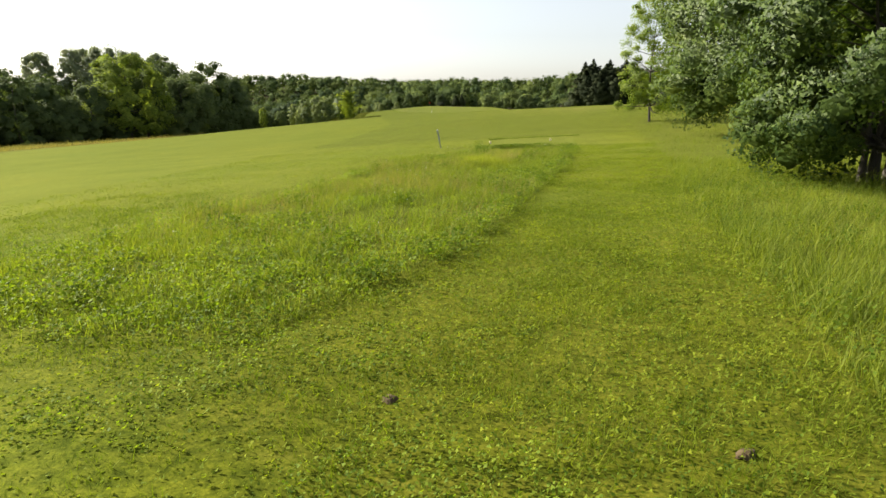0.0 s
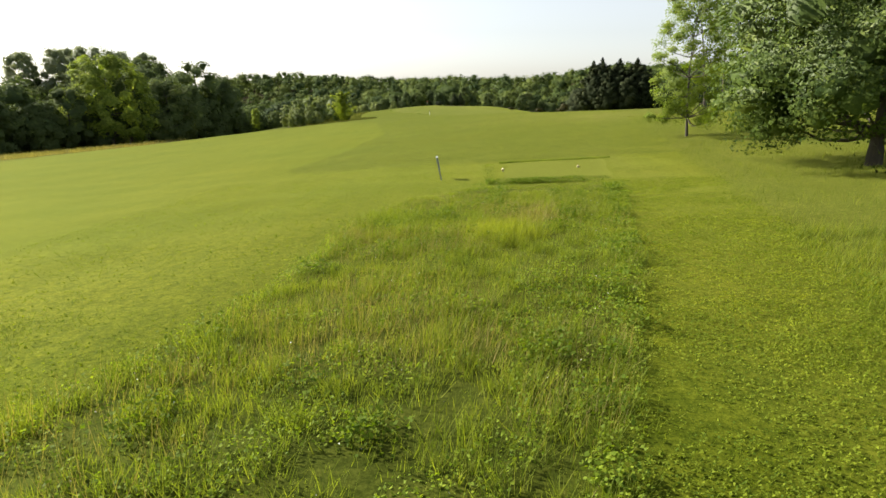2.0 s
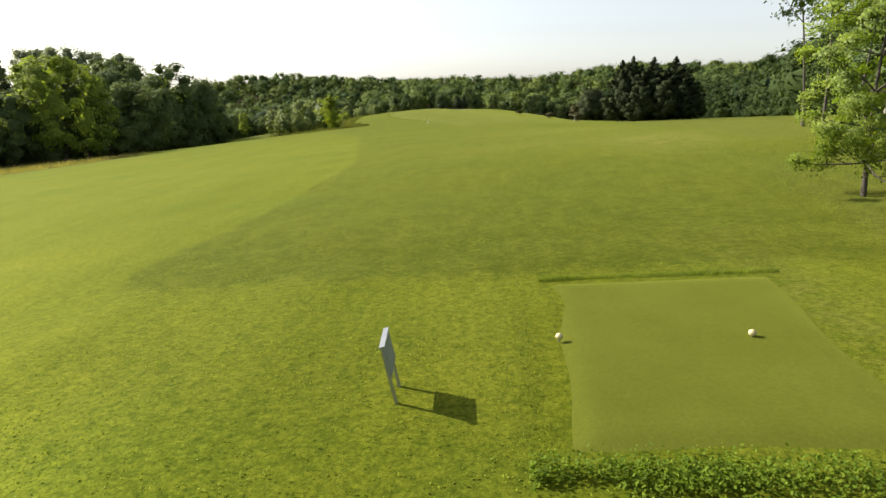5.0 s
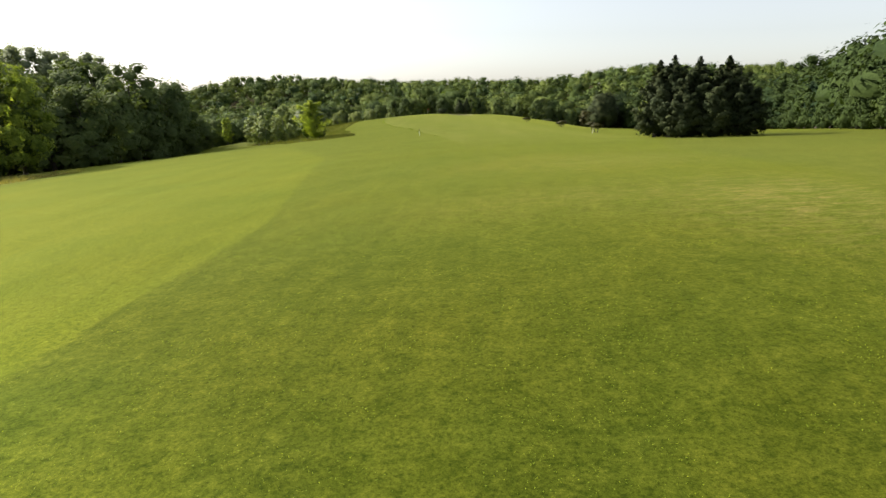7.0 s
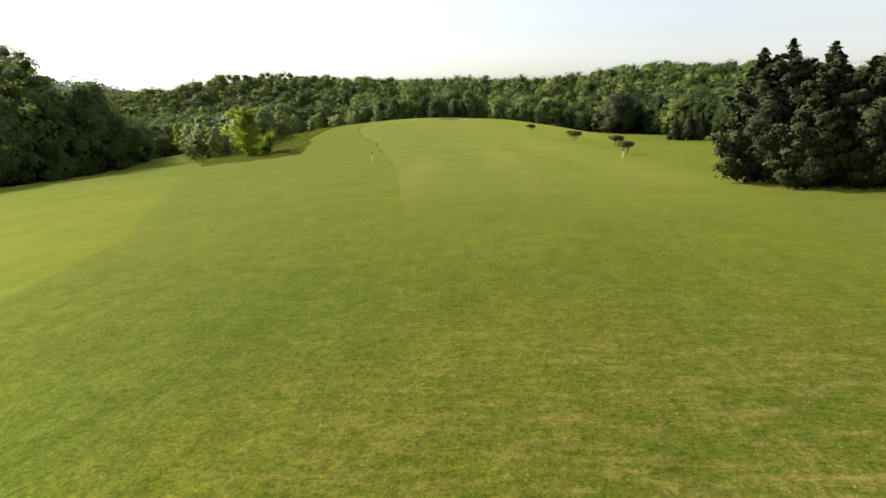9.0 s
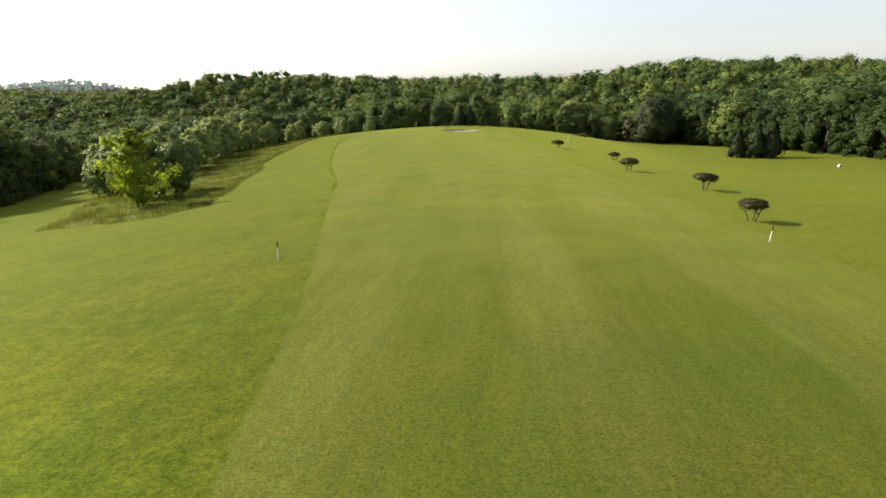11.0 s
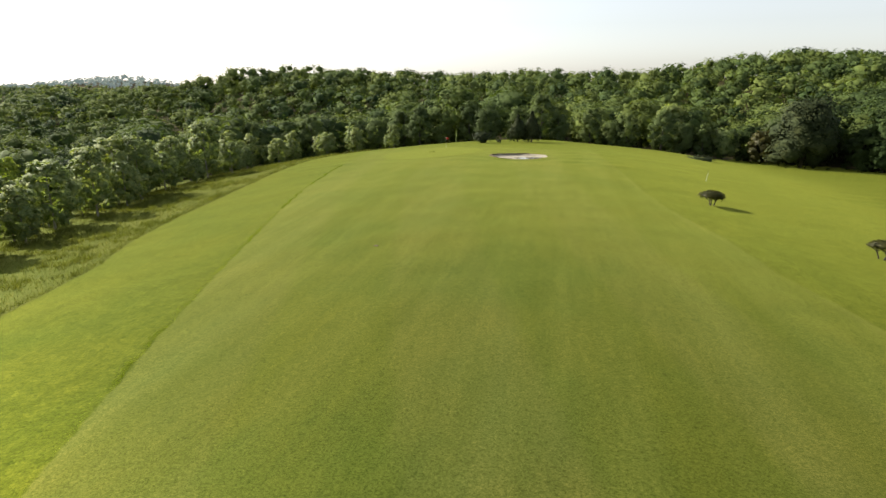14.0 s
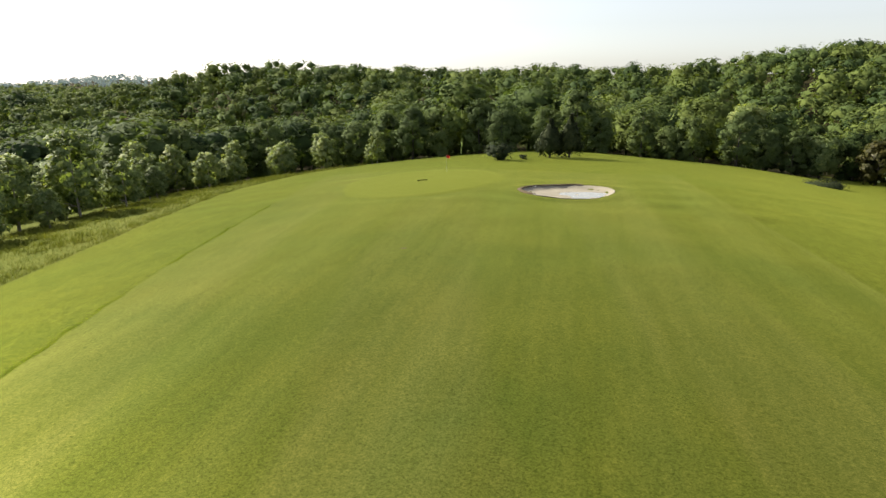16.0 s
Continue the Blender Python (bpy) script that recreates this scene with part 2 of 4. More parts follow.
# ---------------------------------------------------------------- lie of the land
X_AT = np.array([-140, -80, -50, -25, -8, 8, 25, 50, 90, 150.0])
Y_AT = np.array([-30, 5, 35, 70, 115, 165, 210, 255, 300, 345, 400.0])
RISE = [
    (-5.9, -1.9, 0.2, 2.0, 3.1, 3.2, 3.3, 4.1, 6.2, 9.7),
    (-6.6, -2.7, -0.9, 0.6, 1.9, 2.6, 2.9, 4.1, 6.1, 8.8),
    (-7.3, -3.4, -1.6, -0.3, 1.0, 2.0, 3.0, 4.4, 5.9, 7.8),
    (-8.2, -4.2, -2.1, -0.2, 1.3, 2.9, 4.0, 4.7, 5.3, 6.3),
    (-10.5, -6.0, -2.7, -0.4, 1.1, 2.0, 2.3, 3.2, 3.7, 4.4),
    (-13.5, -7.3, -3.8, -1.2, 0.0, 0.5, -0.3, 0.2, 1.1, 2.2),
    (-16.5, -9.0, -5.0, -1.7, -0.3, -0.8, -1.8, -2.5, -1.8, 0.2),
    (-18.5, -8.6, -4.4, -1.1, -0.8, -1.5, -3.5, -6.1, -4.8, -1.6),
    (-19.5, -8.9, -3.7, -1.2, -1.3, -1.5, -3.7, -7.1, -6.9, -2.7),
    (-19.6, -11.2, -6.8, -4.0, -3.3, -4.3, -5.8, -9.1, -9.2, -3.8),
    (-22.4, -15.6, -12.3, -10.3, -10.2, -10.8, -11.6, -12.6, -11.8, -7.5),
]
LAND = np.array(RISE)


def hermite(at, v):
    v = np.clip(v, at[0], at[-1] - 1e-6)
    i = np.clip(np.searchsorted(at, v, side="right") - 1, 0, len(at) - 2)
    t = (v - at[i]) / (at[i + 1] - at[i])
    slope = np.zeros((len(at), len(at)))
    for k in range(len(at)):
        lo, hi = max(k - 1, 0), min(k + 1, len(at) - 1)
        slope[k, lo], slope[k, hi] = -1 / (at[hi] - at[lo]), 1 / (at[hi] - at[lo])
    w = np.zeros((len(v), len(at)))
    r = np.arange(len(v))
    w[r, i] += 2 * t**3 - 3 * t**2 + 1
    w[r, i + 1] += 3 * t**2 - 2 * t**3
    span = at[i + 1] - at[i]
    return w + ((t**3 - 2 * t**2 + t) * span)[:, None] * slope[i] + ((t**3 - t**2) * span)[:, None] * slope[i + 1]


def smooth(v, a, b):
    t = np.clip((np.asarray(v, float) - a) / (b - a), 0, 1)
    return t * t * (3 - 2 * t)


def wood_east_edge(y):
    return np.interp(y, [20, 60, 100, 118, 140, 200, 240, 262, 300, 330, 352, 365], [70, 60, 56, 58, 64, 86, 96, 90, 84, 74, 66, 50])


def land(x, y):
    """Height of the ground, over arrays."""
    x, y = np.atleast_1d(np.asarray(x, float)), np.atleast_1d(np.asarray(y, float))
    near = np.einsum("ni,ij,nj->n", hermite(Y_AT, y), LAND, hermite(X_AT, x))
    ridge = np.interp(x, [-420, -330, -255, -200, 60, 140, 400], [-14, -8, 0, 6, 6, 10, 12])
    ridge = ridge * (1 - smooth(y, 640, 1100)) - 6 * smooth(y, 640, 1100)
    z = near + (ridge - near) * smooth(y, 405, 600)
    z = z + (-4 - z) * smooth(np.abs(x), 330, 900)
    z = z + 24 * np.exp(-(((x + 1090) / 130) ** 2 + ((y - 1560) / 200) ** 2))
    z = z + 7 * smooth(x - wood_east_edge(y), 6, 60) * smooth(y, 130, 240) + 3.5 * np.exp(-(((x + 215) / 60) ** 2 + ((y - 590) / 60) ** 2))
    z = z + 12 * np.exp(-(((x + 172) / 32) ** 2 + ((y - 246) / 28) ** 2))
    # the sand bunker is dug in
    z = z - 0.3 * (1 - smooth(bunker_rim(x, y), 0.75, 1.0)) + 0.12 * np.exp(-((bunker_rim(x, y) - 1.15) / 0.12) ** 2)
    return z


BUNKER = (-9.0, 285.6)


def bunker_rim(x, y):
    """1 on the rim of the bunker, less inside it."""
    dx, dy = x - BUNKER[0], y - BUNKER[1]
    u, v = dx * 0.94 + dy * 0.34, -dx * 0.34 + dy * 0.94
    a = np.arctan2(v, u)
    return np.hypot(u / 4.9, v / 4.4) / (1 + 0.09 * np.sin(2 * a + 0.6) + 0.06 * np.sin(3 * a - 0.4))


def z_at(x, y):
    return float(land(x, y)[0])


def island_edge(y):
    """x of the border between mown rough and the unmown meadow on the slope towards the wood."""
    return np.interp(y, [171, 173, 179, 195, 205, 222, 231, 244, 265, 290, 320, 345],
                     [-38, -32.5, -30, -34, -37.6, -41, -45, -48, -51, -53.5, -52, -44])


def fairway_edge(y):
    return np.interp(y, [80, 108, 141, 152, 167, 193, 205, 220, 241, 258, 271, 295, 310],
                     [4, -0.5, -6.4, -8.9, -12.8, -18.8, -23.0, -27.5, -33, -37, -38.8, -41.5, -44])


def lush_edge(y):
    """x of the border between the bright grass in the west and the darker rough."""
    return np.interp(y, [-30, 0, 15, 30, 38, 48, 69, 92, 109, 136, 150, 170], [-7, -5.5, -6.5, -10, -12.5, -11, -10.3, -15, -18.1, -30, -36, -60])


STRIP_L = ([-8, -7.2, -4.7, 0.5, 4, 7, 16, 20, 23], [-1.0, -4.0, -6.0, -5.4, -3.7, -3.2, -2.7, -1.6, 1.2])
STRIP_R = ([-8, -6.6, -5.4, -2.5, 9.5, 15, 21, 23], [-0.9, -0.2, 0.8, 2.0, 5.1, 6.2, 7.4, 6.4])


def in_strip(x, y):
    """How deep inside the unmown strip before the tee, in metres; below zero outside."""
    return np.minimum(x - np.interp(y, *STRIP_L), np.interp(y, *STRIP_R) - x) * ((y > -7.6) & (y < 23.2)) - 1.0 * ((y <= -7.6) | (y >= 23.2))


def path_right(y):
    return np.interp(y, [-30, -12, -4, 4, 10, 18, 26, 36, 60], [3.5, 4.5, 6.0, 7.6, 9.2, 10.5, 12.5, 14.0, 17.0])


def wood_west_edge(y):
    return np.interp(y, [40, 80, 106, 138, 158, 190, 222, 245, 262, 284, 300, 330, 350], [-150, -122, -102, -95, -89, -87, -92, -99, -107, -107, -92, -74, -58])


def in_woods(x, y):
    west = x < wood_west_edge(y) - 5
    east = x > wood_east_edge(y) + 5
    north = y > np.interp(x, [-90, -60, -20, 20, 50, 80], [352, 352, 350, 364, 370, 345])
    return west | east | north


def mesh_from(name, verts, faces, mats, smooth_faces=False):
    me = bpy.data.meshes.new(name)
    verts, faces = np.asarray(verts, np.float32), np.asarray(faces, np.int32)
    k = faces.shape[1]
    me.vertices.add(len(verts))
    me.vertices.foreach_set("co", verts.ravel())
    me.loops.add(faces.size)
    me.loops.foreach_set("vertex_index", faces.ravel())
    me.polygons.add(len(faces))
    me.polygons.foreach_set("loop_start", np.arange(0, faces.size, k, dtype=np.int32))
    me.polygons.foreach_set("use_smooth", np.full(len(faces), smooth_faces))
    for m in mats:
        me.materials.append(m)
    me.update(calc_edges=True)
    return me


def sheet(name, xs, ys, heights, mats, smooth_faces=True):
    gx, gy = np.meshgrid(xs, ys)
    v = np.stack([gx.ravel(), gy.ravel(), heights(gx.ravel(), gy.ravel())], 1)
    n, m = len(xs), len(ys)
    a = (np.arange(m - 1)[:, None] * n + np.arange(n - 1)[None]).ravel()
    return mesh_from(name, v, np.stack([a, a + 1, a + n + 1, a + n], 1), mats, smooth_faces), v


def build_ground():
    xs = np.concatenate([[-4200, -3000, -2000, -1700, -1500], np.arange(-1400, -800, 40), np.arange(-800, -100, 20), np.arange(-100, -60, 2.0), np.arange(-60, -16, 1.2), np.arange(-16, 20, 0.8),
                         np.arange(20, 100, 2.0), np.arange(100, 800, 20), [1000, 1500, 2200, 3000, 4200]])
    ys = np.concatenate([[-3000, -1500, -700, -300, -150, -80, -50], np.arange(-30, -14, 2), np.arange(-14, 40, 0.8), np.arange(40, 140, 2.0), np.arange(140, 276, 1.6), np.arange(276, 296, 0.5),
                         np.arange(296, 360, 2.0), np.arange(360, 700, 10), np.arange(700, 2000, 60), [2200, 2700, 3400, 4400]])

    def lie(x, y):
        """The land, with the unevenness of rough turf."""
        z = land(x, y)
        rng = np.random.default_rng(5)
        for k in range(14):
            a, w = rng.uniform(0, 6.28), rng.uniform(0.35, 1.6)
            z = z + 0.007 * np.sin((x * np.cos(a) + y * np.sin(a)) * w + rng.uniform(0, 6)) * (np.abs(x) < 100) * (y < 360)
        return z

    me, v = sheet("ground", xs, ys, lie, [TURF])
    x, y = v[:, 0], v[:, 1]
    east = np.interp(y, [70, 130, 180, 223, 234, 246, 266, 300], [12, 26, 22, 12.7, 11.8, 9, 7.3, 4])
    west = fairway_edge(y)
    fair = np.minimum(np.minimum(x - west, east - x), 302 - y)
    lane = (x - west) / (east - west) * 6
    lush_d = lush_edge(y) - x
    lush = np.interp(y, [-30, 8, 30, 46, 110, 150, 165], [1, 1, 0.9, 0.85, 0.75, 0.4, 0]) * smooth(x, -64, -58)
    beside = 0.1 * smooth(y, 165, 190) * (1 - smooth(y, 300, 325)) * (x < west + 3)
    lush = np.maximum(lush, beside)
    lush_d = np.where(y > 165, west - x, lush_d)
    start = 1 - smooth(y, 24, 40)
    lush = np.maximum(lush, start * np.where((x < np.interp(y, *STRIP_R)) | (y < -5), 0.95, 0.75) * (1 - 0.6 * smooth(x - path_right(y), 0, 4)))
    lush_d = np.maximum(lush_d, 4 * start - 1)
    mead_d = np.minimum(island_edge(y) - x, x + np.interp(y, [170, 180, 194, 215, 235], [44.5, 48, 57, 69, 90]))
    mead_d = np.minimum(mead_d, np.minimum(y - 171, 340 - y))
    mead = smooth(x - path_right(y), 0.0, 1.0) * (1 - smooth(y, 45, 62)) * 0.6
    mead = np.maximum(mead, smooth(-62 - x - 0.1 * (y - 60), -3, 3) * (y < 142) * 0.9)
    mead = np.maximum(mead, smooth(x - np.interp(y, [60, 95, 118, 135], [22, 18, 24, 36]), -0.5, 0.5) * smooth(y, 60, 64) * (1 - smooth(y, 125, 135)) * 0.7)

    def spot(cx, cy, rx, ry):
        return np.exp(-(((x - cx) / rx) ** 2 + ((y - cy) / ry) ** 2))
    worn = 0.35 * spot(13, 85, 7, 5) + 0.3 * spot(7, 87, 11, 8) + 0.95 * spot(15.5, 66, 4.5, 6.5) + 0.35 * spot(6, 70, 9, 4) + 0.45 * spot(14, 176, 6, 7) + 0.12 * spot(1, -12, 9, 6) + 0.3 * spot(9.5, 30, 1.2, 9)
    for key, val in (("fair_d", np.clip(fair, -5, 5)), ("fair", smooth(y, 96, 140)), ("lane", np.clip(lane, -1, 7)), ("lush_d", np.clip(lush_d, -5, 5)), ("lush", lush), ("mead_d", np.clip(mead_d, -5, 5)), ("meadow", mead), ("worn", np.clip(worn, 0, 1)), ("thatch_shade", 0.75 * smooth(in_strip(x, y), 0.0, 0.6) * smooth(y, -6.5, -1)), ("litter", (in_woods(x, y) & (y > 72) & ((x > wood_west_edge(y) - 60 - 0.3 * y) & (x < wood_east_edge(y) + 60) | (y > 345))).astype(float))):
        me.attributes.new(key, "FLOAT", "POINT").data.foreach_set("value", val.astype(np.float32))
    tagged(new("ground", me), "undulating mown golf course turf with fairway and rough", "ground", kind="structure")


build_ground()


# ---------------------------------------------------------------- growing things
def ico(sub=1):
    bm = bmesh.new()
    bmesh.ops.create_icosphere(bm, subdivisions=sub, radius=1.0)
    v = np.array([p.co for p in bm.verts])
    f = np.array([[q.index for q in p.verts] for p in bm.faces])
    bm.free()
    return v, f


ICO1 = ico(1)


def spread(rng, n):
    """Random directions."""
    d = rng.normal(size=(n, 3))
    return d / np.linalg.norm(d, axis=1)[:, None]


def leaf_quads(rng, pos, out, size, droop=0.0, slim=0.6, wild=0.9):
    """Leaves or leaf sprays as folded quads about the given places, turned mostly outwards."""
    n = len(pos)
    nor = out * 0.8 + spread(rng, n) * wild + np.array([0, 0, 0.35])
    nor /= np.linalg.norm(nor, axis=1)[:, None]
    t = np.cross(nor, spread(rng, n))
    t /= np.linalg.norm(t, axis=1)[:, None] + 1e-9
    b = np.cross(nor, t)
    s = (size * rng.uniform(0.6, 1.35, n))[:, None]
    t = t + np.array([0, 0, -droop])
    v = np.stack([pos - t * s * 0.5, pos + b * s * 0.5 * slim - nor * s * 0.12, pos + t * s * 0.5, pos - b * s * 0.5 * slim - nor * s * 0.12], 1)
    return v.reshape(-1, 3), np.arange(4 * n).reshape(n, 4)[:, ::-1]


def leaf_tris(rng, pos, out, size, wild=0.7):
    """Leaf sprays as single pointed leaves, cheaper than quads; the third corner is doubled."""
    n = len(pos)
    nor = out + spread(rng, n) * wild + np.array([0, 0, 0.25])
    nor /= np.linalg.norm(nor, axis=1)[:, None]
    t = np.cross(nor, spread(rng, n))
    t /= np.linalg.norm(t, axis=1)[:, None] + 1e-9
    b = np.cross(nor, t)
    s = (size * rng.uniform(0.55, 1.4, n))[:, None]
    v = np.stack([pos - t * s * 0.45 - b * s * 0.4, pos - t * s * 0.35 + b * s * 0.45, pos + t * s * 0.62 + b * s * rng.uniform(-0.2, 0.2, n)[:, None]], 1)
    k = np.arange(3 * n).reshape(n, 3)[:, [1, 0, 2]]
    return v.reshape(-1, 3), np.c_[k, k[:, 2]]


def crown_lobes(rng, h, r, base, n, top=0.68, skirt=0.8, lump=(0.28, 0.45)):
    """Centres and radii of the masses of foliage of a crown."""
    out = []
    for k in range(n):
        f = (k + 0.5) / n
        zz = base + (h - base) * (0.1 + 0.85 * f)
        wide = r * np.sqrt(max(0.0, 1 - (max(f - 0.4, 0) / top) ** 2)) * (skirt + (1 - skirt) * min(f / 0.4, 1))
        a = k * 2.4 + rng.uniform(-0.5, 0.5)
        rad = r * rng.uniform(*lump)
        d = max(wide - rad * 0.6, 0) * rng.uniform(0.6, 1.1)
        out.append((np.array([d * np.cos(a), d * np.sin(a), min(zz, h - rad * 0.8)]), rad * np.array([1, 1, rng.uniform(0.7, 0.95)])))
    return out


def crown_mesh(rng, lobes, per_lobe, leaf, core=0.5, droop=0.0, slim=0.6, wild=0.8, tris=True):
    """Foliage: every mass of the crown has an inner body and leaves over it. Gives corners, faces and the way each corner faces."""
    vs, fs, ns, off = [], [], [], 0
    cen = np.mean([c for c, _ in lobes], 0)
    ext = np.std([c for c, _ in lobes], 0) + np.mean([r for _, r in lobes], 0) * 0.5
    low = cen - np.array([0, 0, 0.5]) * ext

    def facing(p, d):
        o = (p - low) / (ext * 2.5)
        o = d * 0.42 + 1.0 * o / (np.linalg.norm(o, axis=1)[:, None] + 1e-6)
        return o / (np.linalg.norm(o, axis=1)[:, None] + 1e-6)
    for c, r in lobes:
        if core:
            tv, tf = ICO1
            v = c + tv * r * (0.48 + core * 0.46) * rng.uniform(0.78, 1.15, len(tv))[:, None]
            vs.append(v)
            fs.append(np.c_[tf, tf[:, 2]] + off)
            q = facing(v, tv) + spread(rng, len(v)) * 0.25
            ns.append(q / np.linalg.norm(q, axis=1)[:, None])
            off += len(v)
        m = int(per_lobe * rng.uniform(0.8, 1.2))
        d = spread(rng, m)
        d[:, 2] = np.where(rng.random(m) < 0.6, np.abs(d[:, 2]), d[:, 2])
        shell = 1.12 - (0.36 if core else 0.85) * rng.random(m) ** 1.6
        p = c + d * r * shell[:, None] * (1 + 0.22 * np.sin(d @ rng.normal(size=3) * 4))[:, None]
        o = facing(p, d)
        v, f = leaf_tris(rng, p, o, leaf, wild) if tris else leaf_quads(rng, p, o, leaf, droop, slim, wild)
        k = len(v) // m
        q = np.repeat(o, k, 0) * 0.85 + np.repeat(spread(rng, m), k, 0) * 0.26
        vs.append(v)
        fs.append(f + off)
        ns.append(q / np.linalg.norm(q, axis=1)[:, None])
        off += len(v)
    return np.concatenate(vs), np.concatenate(fs), np.concatenate(ns)


def quads_to_mesh(name, v, f, mats, normals=None):
    """Faces of four corners, of which one may be doubled for a triangle."""
    three = f[:, 2] == f[:, 3]
    me = bpy.data.meshes.new(name)
    sizes = np.where(three, 3, 4).astype(np.int32)
    keep = np.ones(f.shape, bool)
    keep[three, 3] = False
    idx = f[keep].astype(np.int32)
    me.vertices.add(len(v))
    me.vertices.foreach_set("co", v.astype(np.float32).ravel())
    me.loops.add(len(idx))
    me.loops.foreach_set("vertex_index", idx)
    me.polygons.add(len(f))
    me.polygons.foreach_set("loop_start", np.r_[0, np.cumsum(sizes)[:-1]].astype(np.int32))
    for m in mats:
        me.materials.append(m)
    me.update(calc_edges=True)
    if normals is not None:
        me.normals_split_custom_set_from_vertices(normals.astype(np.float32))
    return me


def tube(points, radii, sides=7):
    """A tapered, bent round limb."""
    pts = np.array(points, float)
    vs = []
    for k, (p, r) in enumerate(zip(pts, radii)):
        d = pts[min(k + 1, len(pts) - 1)] - pts[max(k - 1, 0)]
        d /= np.linalg.norm(d)
        u = np.cross(d, (0.3, 0.9, 0.2))
        u /= np.linalg.norm(u)
        w = np.cross(d, u)
        a = np.arange(sides) * 2 * np.pi / sides
        vs.append(p + r * (np.cos(a)[:, None] * u + np.sin(a)[:, None] * w))
    v = np.concatenate(vs)
    f = []
    for k in range(len(pts) - 1):
        for s in range(sides):
            f.append([k * sides + s, k * sides + (s + 1) % sides, (k + 1) * sides + (s + 1) % sides, (k + 1) * sides + s])
    return v, np.array(f)


def join_tubes(tubes):
    vs, fs, off = [], [], 0
    for v, f in tubes:
        vs.append(v)
        fs.append(f + off)
        off += len(v)
    return np.concatenate(vs), np.concatenate(fs)


def limb_to(rng, start, end, r0, r1=0.012, n=5, sag=0.0):
    start, end = np.array(start, float), np.array(end, float)
    t = np.linspace(0, 1, n)
    side = np.cross(end - start, spread(rng, 1)[0]) * 0.12
    pts = [start + (end - start) * k + side * np.sin(np.pi * k) + np.array([0, 0, -sag * np.sin(np.pi * k)]) for k in t]
    return tube(pts, r0 + (r1 - r0) * t**0.8, 6)


def child(name, me, parent, label=""):
    ob = new(name, me)
    ob.parent = parent
    return tagged(ob, label) if label else ob


def tree(name, seed, h, r, base, lobes, per_lobe, leaf, leaves, bark, trunk_r, label, category="tree", group="", core=0.5, tris=True,
         lean=(0, 0), stems=1, top=0.68, skirt=0.8, droop=0.0, slim=0.6, custom=None, lump=(0.28, 0.45), limbs=99, wild=None):
    """A tree as a thing of a trunk with its limbs and a crown."""
    rng = np.random.default_rng(seed)
    root = new(name)
    tagged(root, label, category, group)
    blobs = custom(rng) if custom else crown_lobes(rng, h, r, base, lobes, top, skirt, lump)
    blobs = [(c + np.array([lean[0], lean[1], 0]) * (c[2] / h), q) for c, q in blobs]
    tubes = []
    for s in range(stems):
        a = s * 2.3 + rng.uniform(0, 1)
        foot = np.array([np.cos(a), np.sin(a), 0]) * (0.35 if stems > 1 else 0.0) * (0.5 + 0.5 * rng.random())
        tip = np.array([lean[0] + foot[0] * 4, lean[1] + foot[1] * 4, h * rng.uniform(0.8, 0.92)])
        t = np.linspace(0, 1, 8)
        wob = rng.normal(size=3) * 0.02 * h
        wob[2] = 0
        spine = [foot + (tip - foot) * k + wob * np.sin(np.pi * k) - np.array([0, 0, 0.25 * (k == 0)]) for k in t]
        tubes.append(tube(spine, trunk_r * (1.35 - 0.35 * np.minimum(t * 8, 1)) * (1 - 0.92 * t) / (1 if stems == 1 else 1.4) + 0.01, 9))
        spine = np.array(spine)
        for k, (c, q) in enumerate(blobs):
            if k % stems == s and k % max(1, len(blobs) // limbs) == 0:
                j = int(np.clip(np.argmin(np.abs(spine[:, 2] - (c[2] - 0.35 * np.hypot(*(c[:2] - spine[3][:2])) - 0.2))), 1, 6))
                tubes.append(limb_to(rng, spine[j], c, trunk_r * (0.5 - 0.055 * j) + 0.01, sag=0.1 * r * rng.uniform(-0.5, 1)))
    v, f = join_tubes(tubes)
    child("trunk", mesh_from("trunk", v, f, [bark], True), root)
    v, f, q = crown_mesh(rng, blobs, per_lobe, leaf, core, droop, slim, wild or (0.65 if tris else 0.8), tris)
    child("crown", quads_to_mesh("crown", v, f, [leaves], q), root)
    return root


def place(ob, x, y, turn=0.0, scale=1.0, tall=1.0, sink=0.0):
    ob.matrix_basis = pose(x, y, z_at(x, y) - sink, 0, 0, turn) @ Matrix.Diagonal((scale, scale, scale * tall, 1))
    return ob


def copy_at(ob, x, y, turn, scale, tall=1.0, sink=0.0):
    was = ob.scale.copy()
    ob.scale = (1, 1, 1)
    c = copy_thing(ob, pose(x, y, z_at(x, y) - sink, 0, 0, turn) @ Matrix.Diagonal((scale, scale, scale * tall, 1)))
    ob.scale = was
    return c


